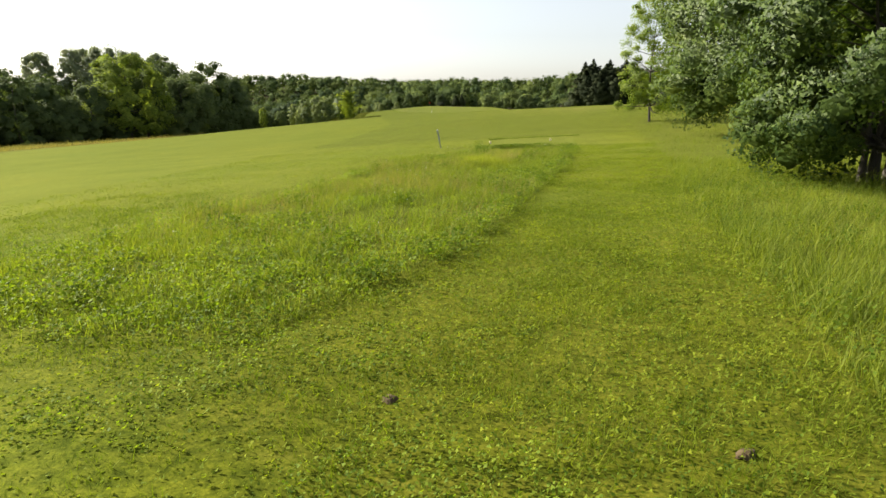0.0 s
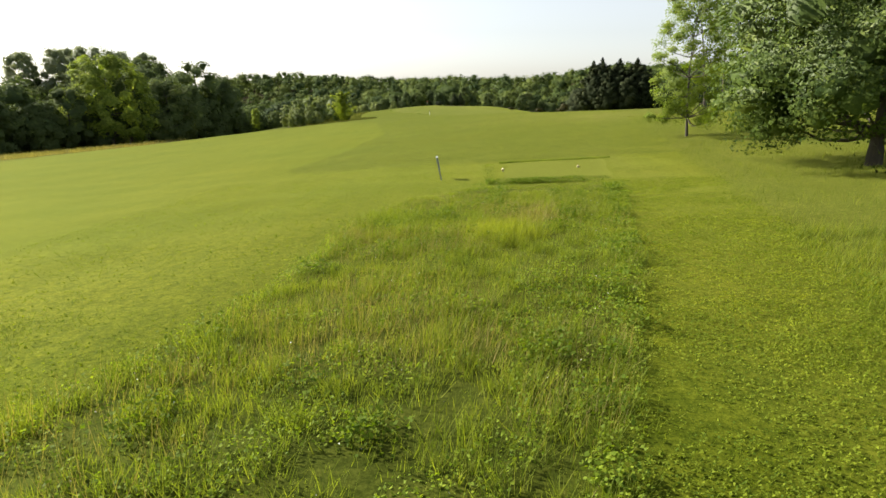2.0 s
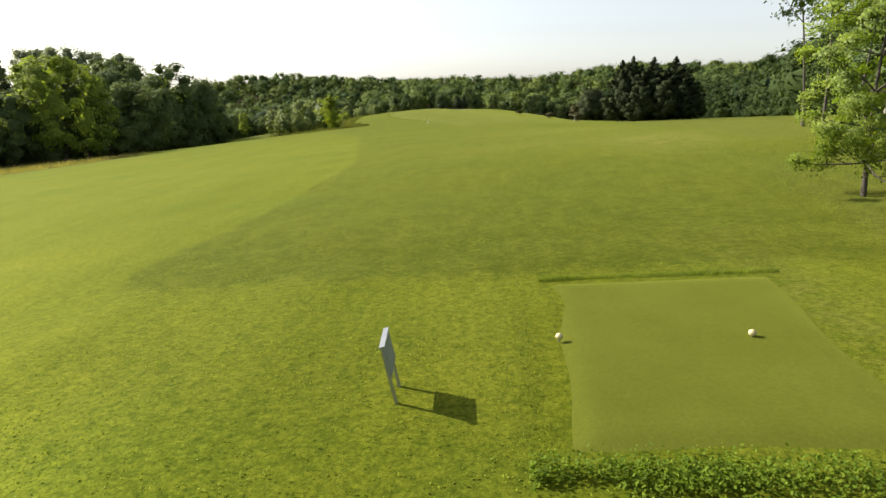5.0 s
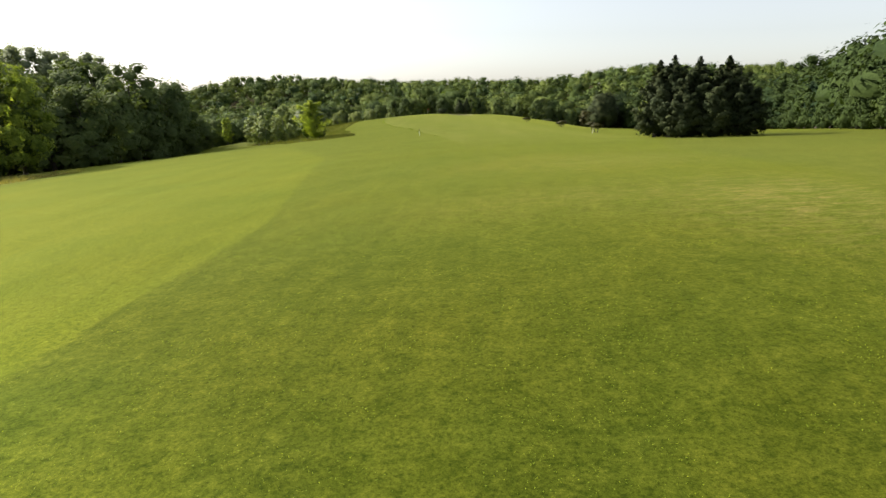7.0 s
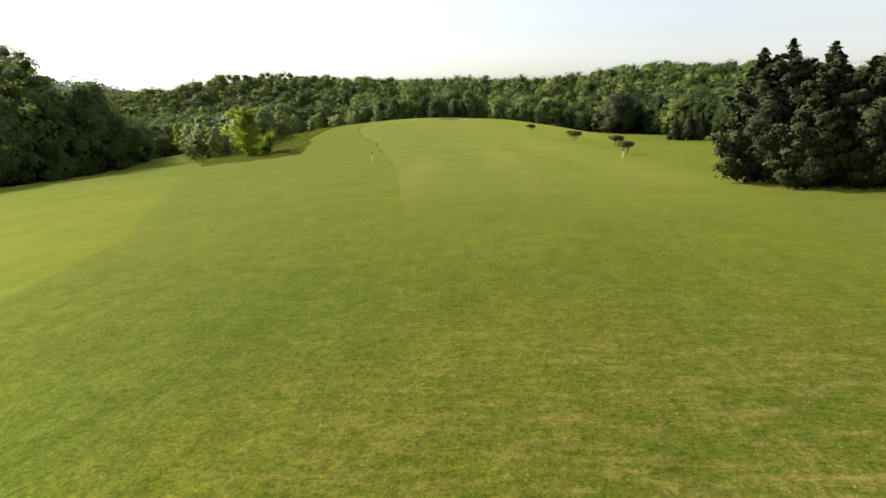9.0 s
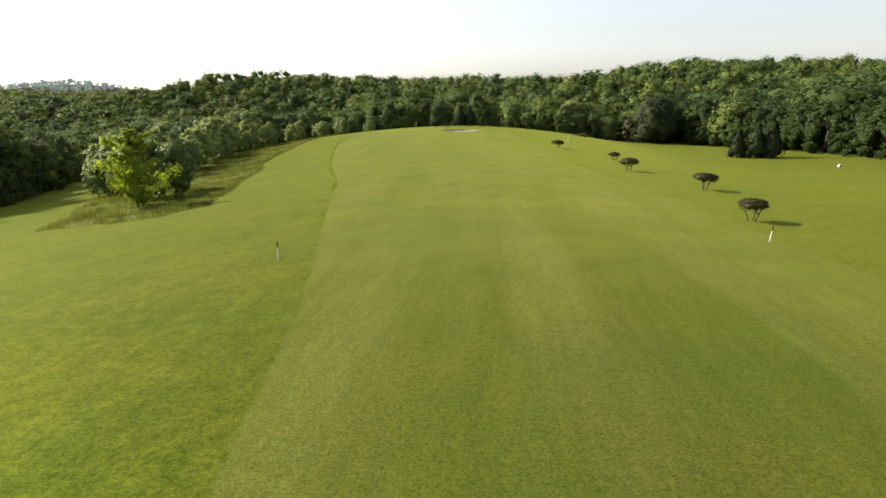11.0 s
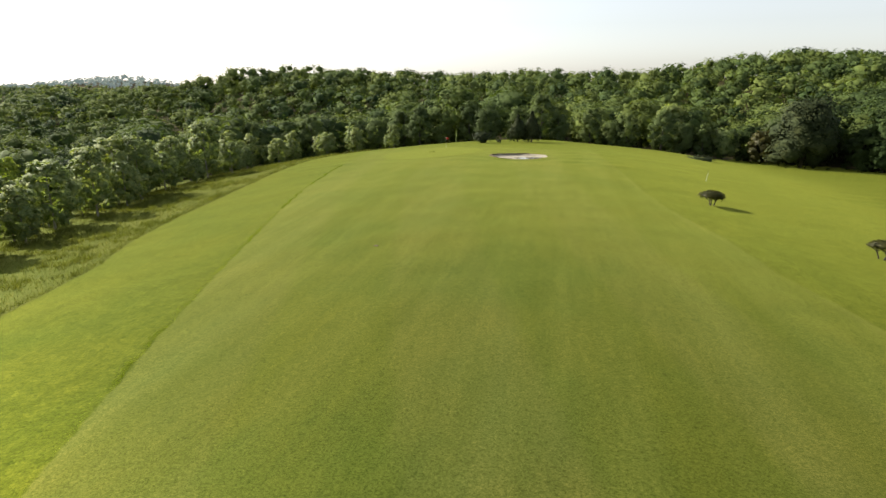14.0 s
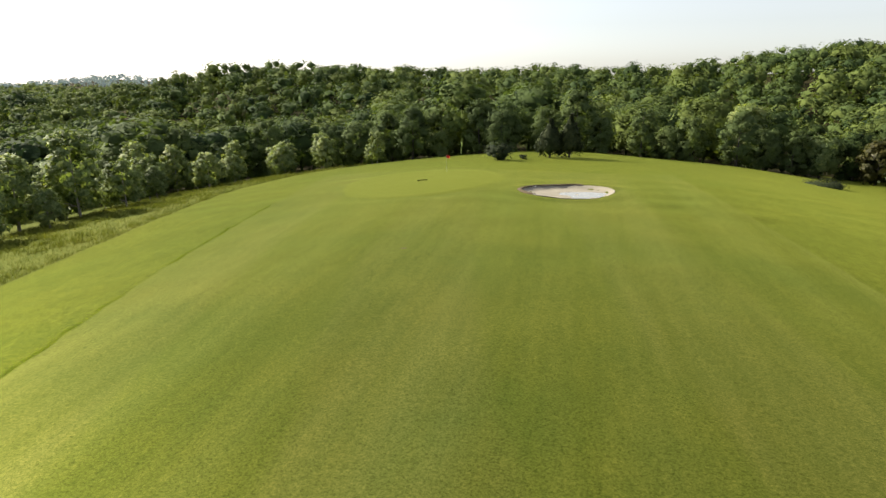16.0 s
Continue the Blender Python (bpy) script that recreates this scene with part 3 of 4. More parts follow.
def woodland(name, label, spots, seed, leaves, size=(9, 14), leaf=1.1, lobes=18, per_lobe=36, lump=(0.32, 0.5)):
    """Woods that nobody could count: many crowns on short trunks, in one mesh."""
    rng = np.random.default_rng(seed)
    kinds = []
    for k in range(8):
        b = crown_lobes(rng, 1.0, rng.uniform(0.46, 0.64), 0.03, lobes, rng.uniform(0.6, 0.74), 0.85, lump)
        v, f, q = crown_mesh(rng, b, per_lobe, leaf / 12.0, 0.32, wild=0.4)
        tv, tf = tube([(0, 0, -0.1), (0.01, 0, 0.25), (0, 0.01, 0.6)], [0.022, 0.017, 0.008], 5)
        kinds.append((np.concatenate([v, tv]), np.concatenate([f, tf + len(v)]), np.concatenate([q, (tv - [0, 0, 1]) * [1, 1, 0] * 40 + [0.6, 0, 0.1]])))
    z = land(spots[:, 0], spots[:, 1])
    vs, fs, ns, tints, off = [], [], [], [], 0
    for (x, y), zz in zip(spots, z):
        v, f, nq = kinds[rng.integers(8)]
        a, s = rng.uniform(0, 6.28), size[0] + (size[1] - size[0]) * rng.beta(1.3, 1.3)
        s *= 1 + 0.16 * np.sin(x * 0.071 + 1.3) * np.sin(y * 0.083 + 0.4) + 0.1 * np.sin(x * 0.19 + y * 0.13)
        wide = s * rng.uniform(0.85, 1.25)
        c, q = np.cos(a), np.sin(a)
        vs.append(np.stack([(v[:, 0] * c - v[:, 1] * q) * wide + x, (v[:, 0] * q + v[:, 1] * c) * wide + y, v[:, 2] * s + zz], 1))
        ns.append(np.stack([nq[:, 0] * c - nq[:, 1] * q, nq[:, 0] * q + nq[:, 1] * c, nq[:, 2]], 1))
        fs.append(f + off)
        tints.append(np.full(len(v), np.clip(rng.normal(0.0, 0.3), -0.4, 0.5), np.float32))
        off += len(v)
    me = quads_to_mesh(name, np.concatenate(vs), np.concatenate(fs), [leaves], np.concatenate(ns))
    me.attributes.new("tint", "FLOAT", "POINT").data.foreach_set("value", np.concatenate(tints))
    return tagged(new(name, me), label, "woodland", kind="stuff")


def scatter(rng, x0, x1, y0, y1, step, keep):
    gx, gy = np.meshgrid(np.arange(x0, x1, step), np.arange(y0, y1, step))
    p = np.stack([gx.ravel(), gy.ravel()], 1) + rng.uniform(-0.42, 0.42, (gx.size, 2)) * step
    return p[keep(p[:, 0], p[:, 1])]


rng = np.random.default_rng(11)


def young_edge(y):
    return np.interp(y, [189, 203, 216, 235, 276, 300, 320, 335, 345], [-49, -55, -58, -61, -69, -69.5, -64, -53, -42])


valley = scatter(rng, -520, 330, 330, 650, 14.3, lambda x, y: in_woods(x, y) & (x < 60 + 0.5 * (y - 150)) & (x > -60 - 0.85 * (y - 150)))
near = (valley[:, 1] < 425) & (valley[:, 0] > -190)
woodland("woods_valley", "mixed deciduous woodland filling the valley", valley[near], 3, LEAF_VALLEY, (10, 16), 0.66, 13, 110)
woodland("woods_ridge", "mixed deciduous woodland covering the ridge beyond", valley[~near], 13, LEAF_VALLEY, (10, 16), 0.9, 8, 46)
west = scatter(rng, -330, -60, 40, 340, 10.5, lambda x, y: (x < wood_west_edge(y) - 7) & (x > wood_west_edge(y) - 60 - 0.3 * y) & (y > 66))
tall = west[:, 1] < 232 + 0.25 * (-100 - west[:, 0])
woodland("woods_west", "dark mature deciduous woodland beside the fairway", west[tall], 4, LEAF_WOOD, (13, 18.5), 0.6, 18, 66, (0.24, 0.38))
woodland("woods_west_inner", "lower deciduous woodland deeper in the western valley", west[~tall], 14, LEAF_WOOD, (9, 14), 0.8, 13, 56, (0.28, 0.44))
east_wood = scatter(rng, 40, 230, 20, 400, 9.5, lambda x, y: (x > wood_east_edge(y) + 6) & (x < wood_east_edge(y) + 55))
high = east_wood[:, 1] < 238
woodland("woods_east", "green deciduous woodland beside the course", east_wood[~high], 5, LEAF_EAST, (11, 16.5), 0.62, 12, 96)
woodland("woods_east_tall", "tall dark green deciduous woodland beside the course", east_wood[high], 15, LEAF_EAST, (15, 21.5), 0.62, 13, 96)
woodland("woods_far_west", "woodland spreading over low ground to the horizon", scatter(rng, -1100, -300, 260, 1050, 24.0, lambda x, y: (x < -60 - 0.75 * (y - 150)) & (x > -250 - 0.85 * (y - 150)) | ((y > 640) & (x > -250 - 0.7 * y))), 7, LEAF_WOOD, (9, 15), 1.8, 6, 16)
woodland("woods_far_hill", "distant wooded hill with haze as a faint leaf glow", scatter(rng, -1480, -930, 1370, 1600, 22.0, lambda x, y: y < 1640), 6, LEAF_FAR_HAZE, (9, 14), 3.2, 4, 9)

# single trees of the wood's edges
edge_kinds = [tree("tree", 30 + k, (12.5, 14, 11, 13.5, 10)[k % 5], (4.8, 4.6, 4.6, 4.2, 4.8)[k % 5], -0.9, 30, 150, 0.42, LEAF_WOOD if k < 5 else LEAF_EAST, BARK, 0.26,
                   "tall dense green deciduous tree at the edge of the woods", group="woodland edge trees", skirt=0.9, core=0.45, lump=(0.22, 0.38), limbs=10, wild=0.45) for k in range(8)]
edge_spots = []
for y in np.arange(92, 345, 7.5):
    edge_spots.append((wood_west_edge(y) - 4 + rng.uniform(-2, 2), y + rng.uniform(-2, 2), float(np.interp(y, [90, 140, 154, 168, 210, 240, 262, 345], [1.1, 1.2, 1.5, 1.7, 1.6, 1.15, 0.85, 0.85]))))
for y in np.arange(66, 350, 6.5):
    edge_spots.append((wood_east_edge(y) + 3 + rng.uniform(-1.5, 1.5), y + rng.uniform(-2, 2), float(np.interp(y, [66, 145, 155, 225, 245], [0.95, 1.0, 1.28, 1.28, 1.12]))))
for x in np.arange(-60, 62, 6.5):
    edge_spots.append((x + rng.uniform(-2, 2), np.interp(x, [-60, -20, 20, 50], [350, 346, 358, 364]) + rng.uniform(-2, 2), 0.85))
set_out = set()
for k, (x, y, s) in enumerate(edge_spots):
    j = 5 + k % 3 if x > 40 else k % 5
    t = edge_kinds[j]
    if j not in set_out:
        set_out.add(j)
        place(t, x, y, rng.uniform(0, 360), s * rng.uniform(0.8, 1.15))
    else:
        copy_at(t, x, y, rng.uniform(0, 360), s * rng.uniform(0.8, 1.15))

# young pale trees along the meadow
young_kinds = [tree("young_tree", 50 + k, (7.2, 6.2, 7.8)[k], (2.5, 2.6, 2.3)[k], 0.3, 32, 75, 0.36, LEAF_YOUNG, BARK_PALE, 0.1,
                    "young pale green tree in a row beside the meadow", group="young trees by the meadow", core=0.25, lump=(0.2, 0.32), limbs=10) for k in range(3)]
first = set()
for k, y in enumerate(np.arange(206, 344, 2.5)):
    j = int(rng.integers(3))
    x = young_edge(y) - 2.0 - 4.2 * (k % 3) + rng.uniform(-1.5, 1.5)
    sc = rng.choice([rng.uniform(0.45, 0.8), rng.uniform(0.85, 1.5)], p=[0.3, 0.7]) if y < 312 else rng.uniform(0.6, 1.1)
    if j in first:
        copy_at(young_kinds[j], x, y + rng.uniform(-1, 1), rng.uniform(0, 360), sc)
    else:
        first.add(j)
        place(young_kinds[j], x, y, 20.0, sc)

# tall trees that stand out of the western wood
place(tree("yellow_green_tree", 70, 23.0, 10.5, 1.0, 100, 190, 0.55, LEAF_LIME, BARK, 0.45, "broad yellow-green deciduous tree before darker woods", core=0.2, lump=(0.1, 0.2), skirt=0.95, limbs=30), -94.0, 146, 40)
for k, (x, y, top, r) in enumerate([(-189, 240, 22, 7.5), (-172, 242, 24, 8), (-159, 240, 24.5, 8.5), (-149, 243, 23, 8), (-138, 246, 22, 7)]):
    place(tree("tall_tree", 80 + k, top - z_at(x, y), r * 1.15, 3.0, 54, 150, 0.6, LEAF_GREY_HAZE, BARK, 0.45, "tall rounded grey-green tree, paled for haze, rising above the western woods", group="tall grey-green trees", core=0.4, lump=(0.2, 0.36), skirt=1.0, limbs=16), x, y, k * 50.0)
for k, (x, y, top, r) in enumerate([(-132, 226, 19, 8.5), (-123, 223, 17.5, 8.5), (-111, 219, 13, 7.5), (-107, 176, 12.5, 8), (-112, 196, 14, 8), (-116, 128, 11, 7)]):
    place(tree("tall_tree", 90 + k, top - z_at(x, y), r, 2.0, 54, 150, 0.6, LEAF_WOOD, BARK, 0.45, "tall rounded dark green tree rising above the western woods", group="tall dark trees", core=0.4, lump=(0.16, 0.3), limbs=16), x, y, k * 50.0)


place(tree("poplar", 97, 11.0, 2.2, 0.3, 30, 80, 0.4, LEAF_LIME, BARK, 0.15, "narrow yellow-green poplar before dark woods", core=0.4), -103.5, 273, 0)


# ---------------------------------------------------------------- conifers
def cone_lobes(h, r, n, base=0.02, blunt=0.15, power=0.62):
    def make(rng):
        out = []
        for k in range(n):
            f = (k / (n - 1)) ** 0.85
            wide = r * (1 - f) ** power * (1 - blunt) + r * blunt * (1 - f)
            wide *= 1 - 0.7 * max(0.0, (f - 0.68) / 0.32) ** 0.7
            a = k * 2.4 + rng.uniform(-0.4, 0.4)
            rad = 0.1 * r + 0.36 * wide
            d = max(wide - rad * 0.5, 0)
            out.append((np.array([d * np.cos(a), d * np.sin(a), h * (base + (0.97 - base) * f) + rad * 0.3]), np.array([rad, rad, rad * 1.3])))
        return out
    return make


def bough_lobes(h, r, n):
    """Boughs of a ragged conifer: rows of small sprays outward from the stem, and a bare-tipped leader."""
    def make(rng):
        out = []
        for k in range(n):
            f = (k + 0.5) / n
            reach = r * (1 - f ** 2.3) ** 0.72 * rng.uniform(0.62, 1.12) * (0.8 + 0.2 * min(f / 0.15, 1)) + 0.12
            a, z = k * 2.4 + rng.uniform(-0.5, 0.5), h * (0.03 + 0.9 * f)
            for j, (u, q) in enumerate(((0.35, 0.34), (0.68, 0.28), (0.98, 0.17))):
                rad = max(q * reach, 0.16)
                out.append((np.array([u * reach * np.cos(a), u * reach * np.sin(a), z + reach * (0.32 * u * u - 0.06)]), np.array([rad, rad, rad * 0.75])))
        for f in (0.93, 0.955, 0.98, 1.0):
            out.append((np.array([0, 0, h * f]), np.array([0.32, 0.32, 0.4]) * (1.35 - 1.1 * (f - 0.93) / 0.07)))
        return out
    return make


for k, (x, y, h, r) in enumerate([(26.6, 124.6, 10.8, 3.4), (25.0, 125.6, 10.3, 2.8), (27.6, 121.8, 7.2, 2.8), (29.2, 123.0, 9.6, 3.4), (30.6, 126.4, 10.7, 3.6), (31.6, 121.4, 8.4, 3.4), (33.6, 124.0, 10.4, 4.0), (27.5, 129.0, 10.1, 3.2), (34.6, 120.8, 7.2, 3.2)]):
    place(tree("conifer", 100 + k, h, r, 0, 1, 80, 0.26, LEAF_DARK, BARK, 0.22, "dark ragged evergreen conifer with boughs down to the grass", "conifer", "conifers beside the fairway",
               0.22, limbs=40, custom=bough_lobes(h, r, 54)), x, y, k * 40.0)
for k, (x, y, h, r) in enumerate([(63.5, 278.0, 7.0, 2.0), (67.5, 276.5, 8.5, 2.5), (71.0, 276.0, 9.0, 2.6)]):
    place(tree("conifer", 112 + k, h, r, 0, 40, 150, 0.42, LEAF_DARK, BARK, 0.16, "small dark upright conifer on mown rough", "conifer", "conifers by the eastern woods",
               0.5, droop=0.2, slim=0.4, custom=cone_lobes(h, r, 40, 0.02, 0.5)), x, y, k * 70.0)
for k, (x, y, h, r) in enumerate([(-12.0, 323.0, 6.2, 2.2), (-8.8, 323.8, 7.0, 2.1)]):
    place(tree("conifer", 118 + k, h, r, 0, 36, 150, 0.34, LEAF_DARK, BARK, 0.14, "dark ragged evergreen behind the putting green", "conifer", "evergreens behind the green",
               0.4, droop=0.1, slim=0.4, custom=cone_lobes(h, r, 36, 0.12, 0.7)), x, y, k * 70.0)
place(tree("yew_tree", 122, 17.5, 8.2, 0.2, 60, 160, 0.55, LEAF_DARK, BARK, 0.4, "very dark broad rounded evergreen tree at the woods", skirt=0.95, core=0.5), 59.5, 348, 10)
place(tree("bright_tree", 123, 14.0, 4.6, 0.8, 30, 110, 0.55, LEAF_YOUNG, BARK, 0.25, "bright green rounded tree before darker woods"), 30, 366, 10)
place(tree("pale_shrub", 124, 9.0, 4.4, 0.3, 26, 100, 0.5, LEAF_YOUNG, BARK, 0.2, "pale green spreading shrub at the woods' foot", "shrub"), 44, 361, 60)
place(tree("copper_tree", 125, 9.0, 3.6, 0.3, 22, 90, 0.5, LEAF_BUSH, BARK, 0.2, "dull copper-brown leaved tree at the woods"), 52, 355, 100)
place(tree("shrub", 126, 2.6, 2.3, 0.05, 14, 90, 0.22, LEAF_DARK, BARK, 0.08, "low dark shrub behind the putting green", "shrub", core=0.35), -20.0, 316.3, 0)
place(tree("shrub", 127, 0.8, 0.8, 0.02, 7, 70, 0.12, LEAF_DARK, BARK, 0.03, "tiny dark shrub behind the putting green", "shrub", core=0.35), -16.0, 318.3, 0)

# ---------------------------------------------------------------- trees near the start
def arm_lobes(h, r, n):
    """An uneven crown: arms of their own length that rise from the stem, with gaps of air between them."""
    def make(rng):
        out = []
        for k in range(n):
            f = (k + 0.5) / n
            reach = r * np.interp(f, [0, 0.12, 0.35, 0.6, 0.85, 1], [0.75, 0.95, 1.0, 0.72, 0.5, 0.15]) * rng.uniform(0.45, 1.15)
            a, z = k * 2.4 + rng.uniform(-0.6, 0.6), h * (0.06 + 0.86 * f)
            for u, q in ((0.3, 0.3), (0.65, 0.27), (1.0, 0.2)):
                rad = max(q * reach, 0.3) * rng.uniform(0.8, 1.2)
                out.append((np.array([u * reach * np.cos(a), u * reach * np.sin(a), z + reach * 0.3 * u * u]), np.array([rad, rad, rad * 0.85])))
        return out
    return make


place(tree("yellow_tree", 130, 10.2, 4.4, 0, 1, 130, 0.28, LEAF_YELLOW, BARK, 0.16, "yellow-green tree with an uneven crown on unmown grass", core=0.0, custom=arm_lobes(10.2, 4.4, 34), limbs=34), -42.2, 185.0, 0)
place(tree("tree", 131, 8.5, 3.4, 0.3, 24, 150, 0.3, LEAF_OAK, BARK, 0.18, "dark green tree behind a yellow-green one", core=0.5), -45.8, 193.0, 0)
place(tree("tree", 132, 7.2, 2.8, 0.3, 20, 110, 0.4, LEAF_OAK, BARK, 0.15, "dark green young tree behind a yellow-green one", core=0.5), -44.8, 198.5, 0)
place(tree("oak_tree", 140, 12.0, 7.4, 0.1, 110, 800, 0.16, LEAF_OAK, BARK, 0.3, "spreading green oak with low hanging branches in grass", core=0.05, wild=0.9, lump=(0.13, 0.25), skirt=0.95, droop=0.3, limbs=50), 20.6, 25.8, 0)
place(tree("ash_tree", 141, 11.4, 3.2, -0.2, 95, 430, 0.105, LEAF_ASH, BARK, 0.09, "slender light green tree with feathery open crown", core=0.0, wild=0.9, lump=(0.12, 0.24), top=0.64, skirt=0.9, limbs=32), 17.4, 43.1, 0)
place(tree("shrub_tree", 142, 8.4, 4.4, -0.3, 100, 1000, 0.115, LEAF_OAK, BARK, 0.12, "dense many-stemmed broadleaf tree above tall grass", core=0.05, wild=0.9, limbs=50, stems=4, skirt=0.8, lump=(0.14, 0.24)), 13.3, 4.6, 0)
place(tree("shrub_tree", 143, 8.5, 3.2, 0.4, 44, 700, 0.14, LEAF_OAK, BARK, 0.15, "green broadleaf tree behind a dense one", core=0.1, wild=0.9, stems=3, skirt=0.85), 16.8, 6.5, 0)
for k, (x, y, h, lx) in enumerate([(28.5, 70.5, 16.5, -2.6), (31.5, 73.0, 17.0, -1.4), (33.6, 72.0, 15.5, 0.5)]):
    place(tree("slender_tree", 145 + k, h, 2.6, h * 0.45, 16, 90, 0.26, LEAF_OAK, BARK, 0.12, "tall thin dark-trunked tree with a sparse crown", group="tall thin trees", core=0.0, lean=(lx, 0), top=0.7), x, y, 0)
place(tree("leaning_tree", 149, 11.5, 4.8, 3.6, 30, 260, 0.3, LEAF_EAST, BARK_PALE, 0.24, "dark crowned tree on a leaning pale trunk", core=0.1, lean=(3.2, 0), lump=(0.2, 0.36), limbs=12), 45.0, 75.0, 0)
for k, (x, y, h, r) in enumerate([(46, 78, 10, 4.0), (50, 88, 12, 4.4), (52, 97, 12, 4.6), (40, 62, 9, 4.0), (44, 52, 9, 4.2), (38, 40, 9, 4.5)]):
    place(tree("tree", 150 + k, h, r, 1.4, 26, 110, 0.5, LEAF_OAK, BARK_PALE, 0.2, "dark green tree with a visible pale trunk by a field", core=0.55), x, y, k * 60.0)


for k, (x, y, h, r, lab) in enumerate([(30.0, 64.5, 0.7, 2.4, "low spreading green bramble at the rough's edge"), (33.5, 66.5, 0.9, 2.6, "low spreading green bramble at the rough's edge"), (28.8, 319.6, 0.8, 3.0, "flat dark bramble patch on the far slope")]):
    place(tree("bramble", 175 + k, h, r, 0.02, 22, 130, 0.17, LEAF_OAK if k < 2 else LEAF_DARK, BARK, 0.04, lab, "bramble", core=0.3), x, y, k * 60.0)


# ---------------------------------------------------------------- clipped thorn bushes
def vase_lobes(h, r, n):
    def make(rng):
        out = []
        for k in range(n):
            a, d = k * 2.4, r * np.sqrt((k + 0.5) / n)
            rad = 0.3 * r * rng.uniform(0.8, 1.15)
            out.append((np.array([d * 0.8 * np.cos(a), d * 0.8 * np.sin(a), h - rad * 0.7 - 0.2 * h * (d / r) ** 2 * rng.uniform(0.4, 1.4)]), np.array([rad, rad, rad * 0.66])))
        return out
    return make


for k, (x, y, h, r) in enumerate([(24.8, 170.1, 2.0, 1.25), (27.4, 191.0, 2.1, 1.5), (22.5, 211.4, 2.0, 1.5), (24.2, 233.6, 1.6, 1.05), (15.0, 252.3, 1.7, 1.4)]):
    place(tree("thorn_bush", 160 + k, h, r, 0, 24, 170, 0.14, LEAF_BUSH, BARK, 0.075, "umbrella-shaped brownish green thorn bush on mown grass", "bush", "thorn bushes on the rough",
               0.35, stems=3, custom=vase_lobes(h, r, 24)), x, y, k * 80.0)


# ---------------------------------------------------------------- golf things
def part(name, bm, material, parent, label=""):
    me = bpy.data.meshes.new(name)
    bm.normal_update()
    bm.to_mesh(me)
    bm.free()
    me.materials.append(material)
    return child(name, me, parent, label)


def box(bm, cx, cy, cz, sx, sy, sz, bevel=0.0):
    g = bmesh.ops.create_cube(bm, size=1.0)["verts"]
    bmesh.ops.scale(bm, vec=(sx, sy, sz), verts=g)
    bmesh.ops.translate(bm, vec=(cx, cy, cz), verts=g)
    if bevel:
        es = list({e for v in g for e in v.link_edges})
        bmesh.ops.bevel(bm, geom=es, offset=bevel, segments=2, affect="EDGES")


def rod(bm, z0, z1, r0, r1, seg=14, x=0.0, y=0.0):
    g = bmesh.ops.create_cone(bm, cap_ends=True, segments=seg, radius1=r0, radius2=r1, depth=z1 - z0)["verts"]
    bmesh.ops.translate(bm, vec=(x, y, (z0 + z1) / 2), verts=g)


METAL = plain_material("galvanised_metal", (0.3, 0.31, 0.32), (0.45, 0.46, 0.47), 14.0, 0.4, 0.8, 0.1, 0.003)
BOARD = plain_material("weathered_board", (0.16, 0.19, 0.2), (0.3, 0.33, 0.34), 9.0, 0.6, 0, 0.2, 0.004)
WHITE = plain_material("white_paint", (0.68, 0.68, 0.64), (0.82, 0.82, 0.79), 12.0, 0.5, 0, 0.1, 0.003)
BLACK = plain_material("black_paint", (0.015, 0.015, 0.016), (0.035, 0.035, 0.035), 12.0, 0.45, 0, 0.1, 0.003)
CREAM = plain_material("cream_plastic", (0.46, 0.4, 0.2), (0.56, 0.49, 0.27), 12.0, 0.4, 0, 0.05, 0.002)
RED = plain_material("red_cloth", (0.45, 0.03, 0.02), (0.62, 0.06, 0.04), 20.0, 0.8, 0, 0.2, 0.003)
SAND = plain_material("bunker_sand", (0.2, 0.176, 0.132), (0.29, 0.26, 0.2), 3.0, 0.95, 0, 0.6, 0.04)
SOIL = plain_material("bare_soil", (0.055, 0.038, 0.018), (0.12, 0.085, 0.04), 6.0, 1.0, 0, 0.8, 0.05)


def fine_turf(name, a, c):
    m, nt, ns, b = nodes_of(name)
    p = coords(nt)
    f = noise_tex(nt, p, 14.0, 5.0, 0.7)
    g = noise_tex(nt, p, 0.5, 4.0, 0.6)
    col = mixed(nt, 0.5, ramp(nt, g, [(0.3, a), (0.7, c)]), ramp(nt, f, [(0.3, (0.7, 0.72, 0.7)), (0.7, (1.25, 1.2, 1.25))]), "MULTIPLY")
    nt.links.new(col, b.inputs["Base Color"])
    b.inputs["Roughness"].default_value = 0.95
    b.inputs["Specular IOR Level"].default_value = 0.06
    bump(nt, b, f, 0.35, 0.03)
    return blade_gloss(m)


def build_tee():
    """The tee platform, slightly wider at its far end."""
    us, ys = np.linspace(0, 1, 40), np.linspace(24.7, 33.9, 46)

    def across(u, y):
        west, east = np.interp(y, [24.7, 33.9], [2.1, 2.6]), np.interp(y, [24.7, 33.9], [8.1, 9.6])
        return west + (east - west) * u

    def top(u, y):
        x = across(u, y)
        inside = np.minimum(np.minimum(u, 1 - u) * 6.4, np.minimum(y - 24.7, 33.9 - y))
        return land(x, y) - 0.06 + 0.115 * smooth(inside, 0, 0.8)
    me, v = sheet("tee_box", us, ys, top, [fine_turf("tee_turf", (0.08, 0.094, 0.01), (0.095, 0.109, 0.014))])
    v[:, 0] = across(v[:, 0], v[:, 1])
    me.vertices.foreach_set("co", v.astype(np.float32).ravel())
    me.update()
    tagged(new("tee_box", me), "closely mown rectangular raised golf tee", "golf tee", kind="structure")


build_tee()


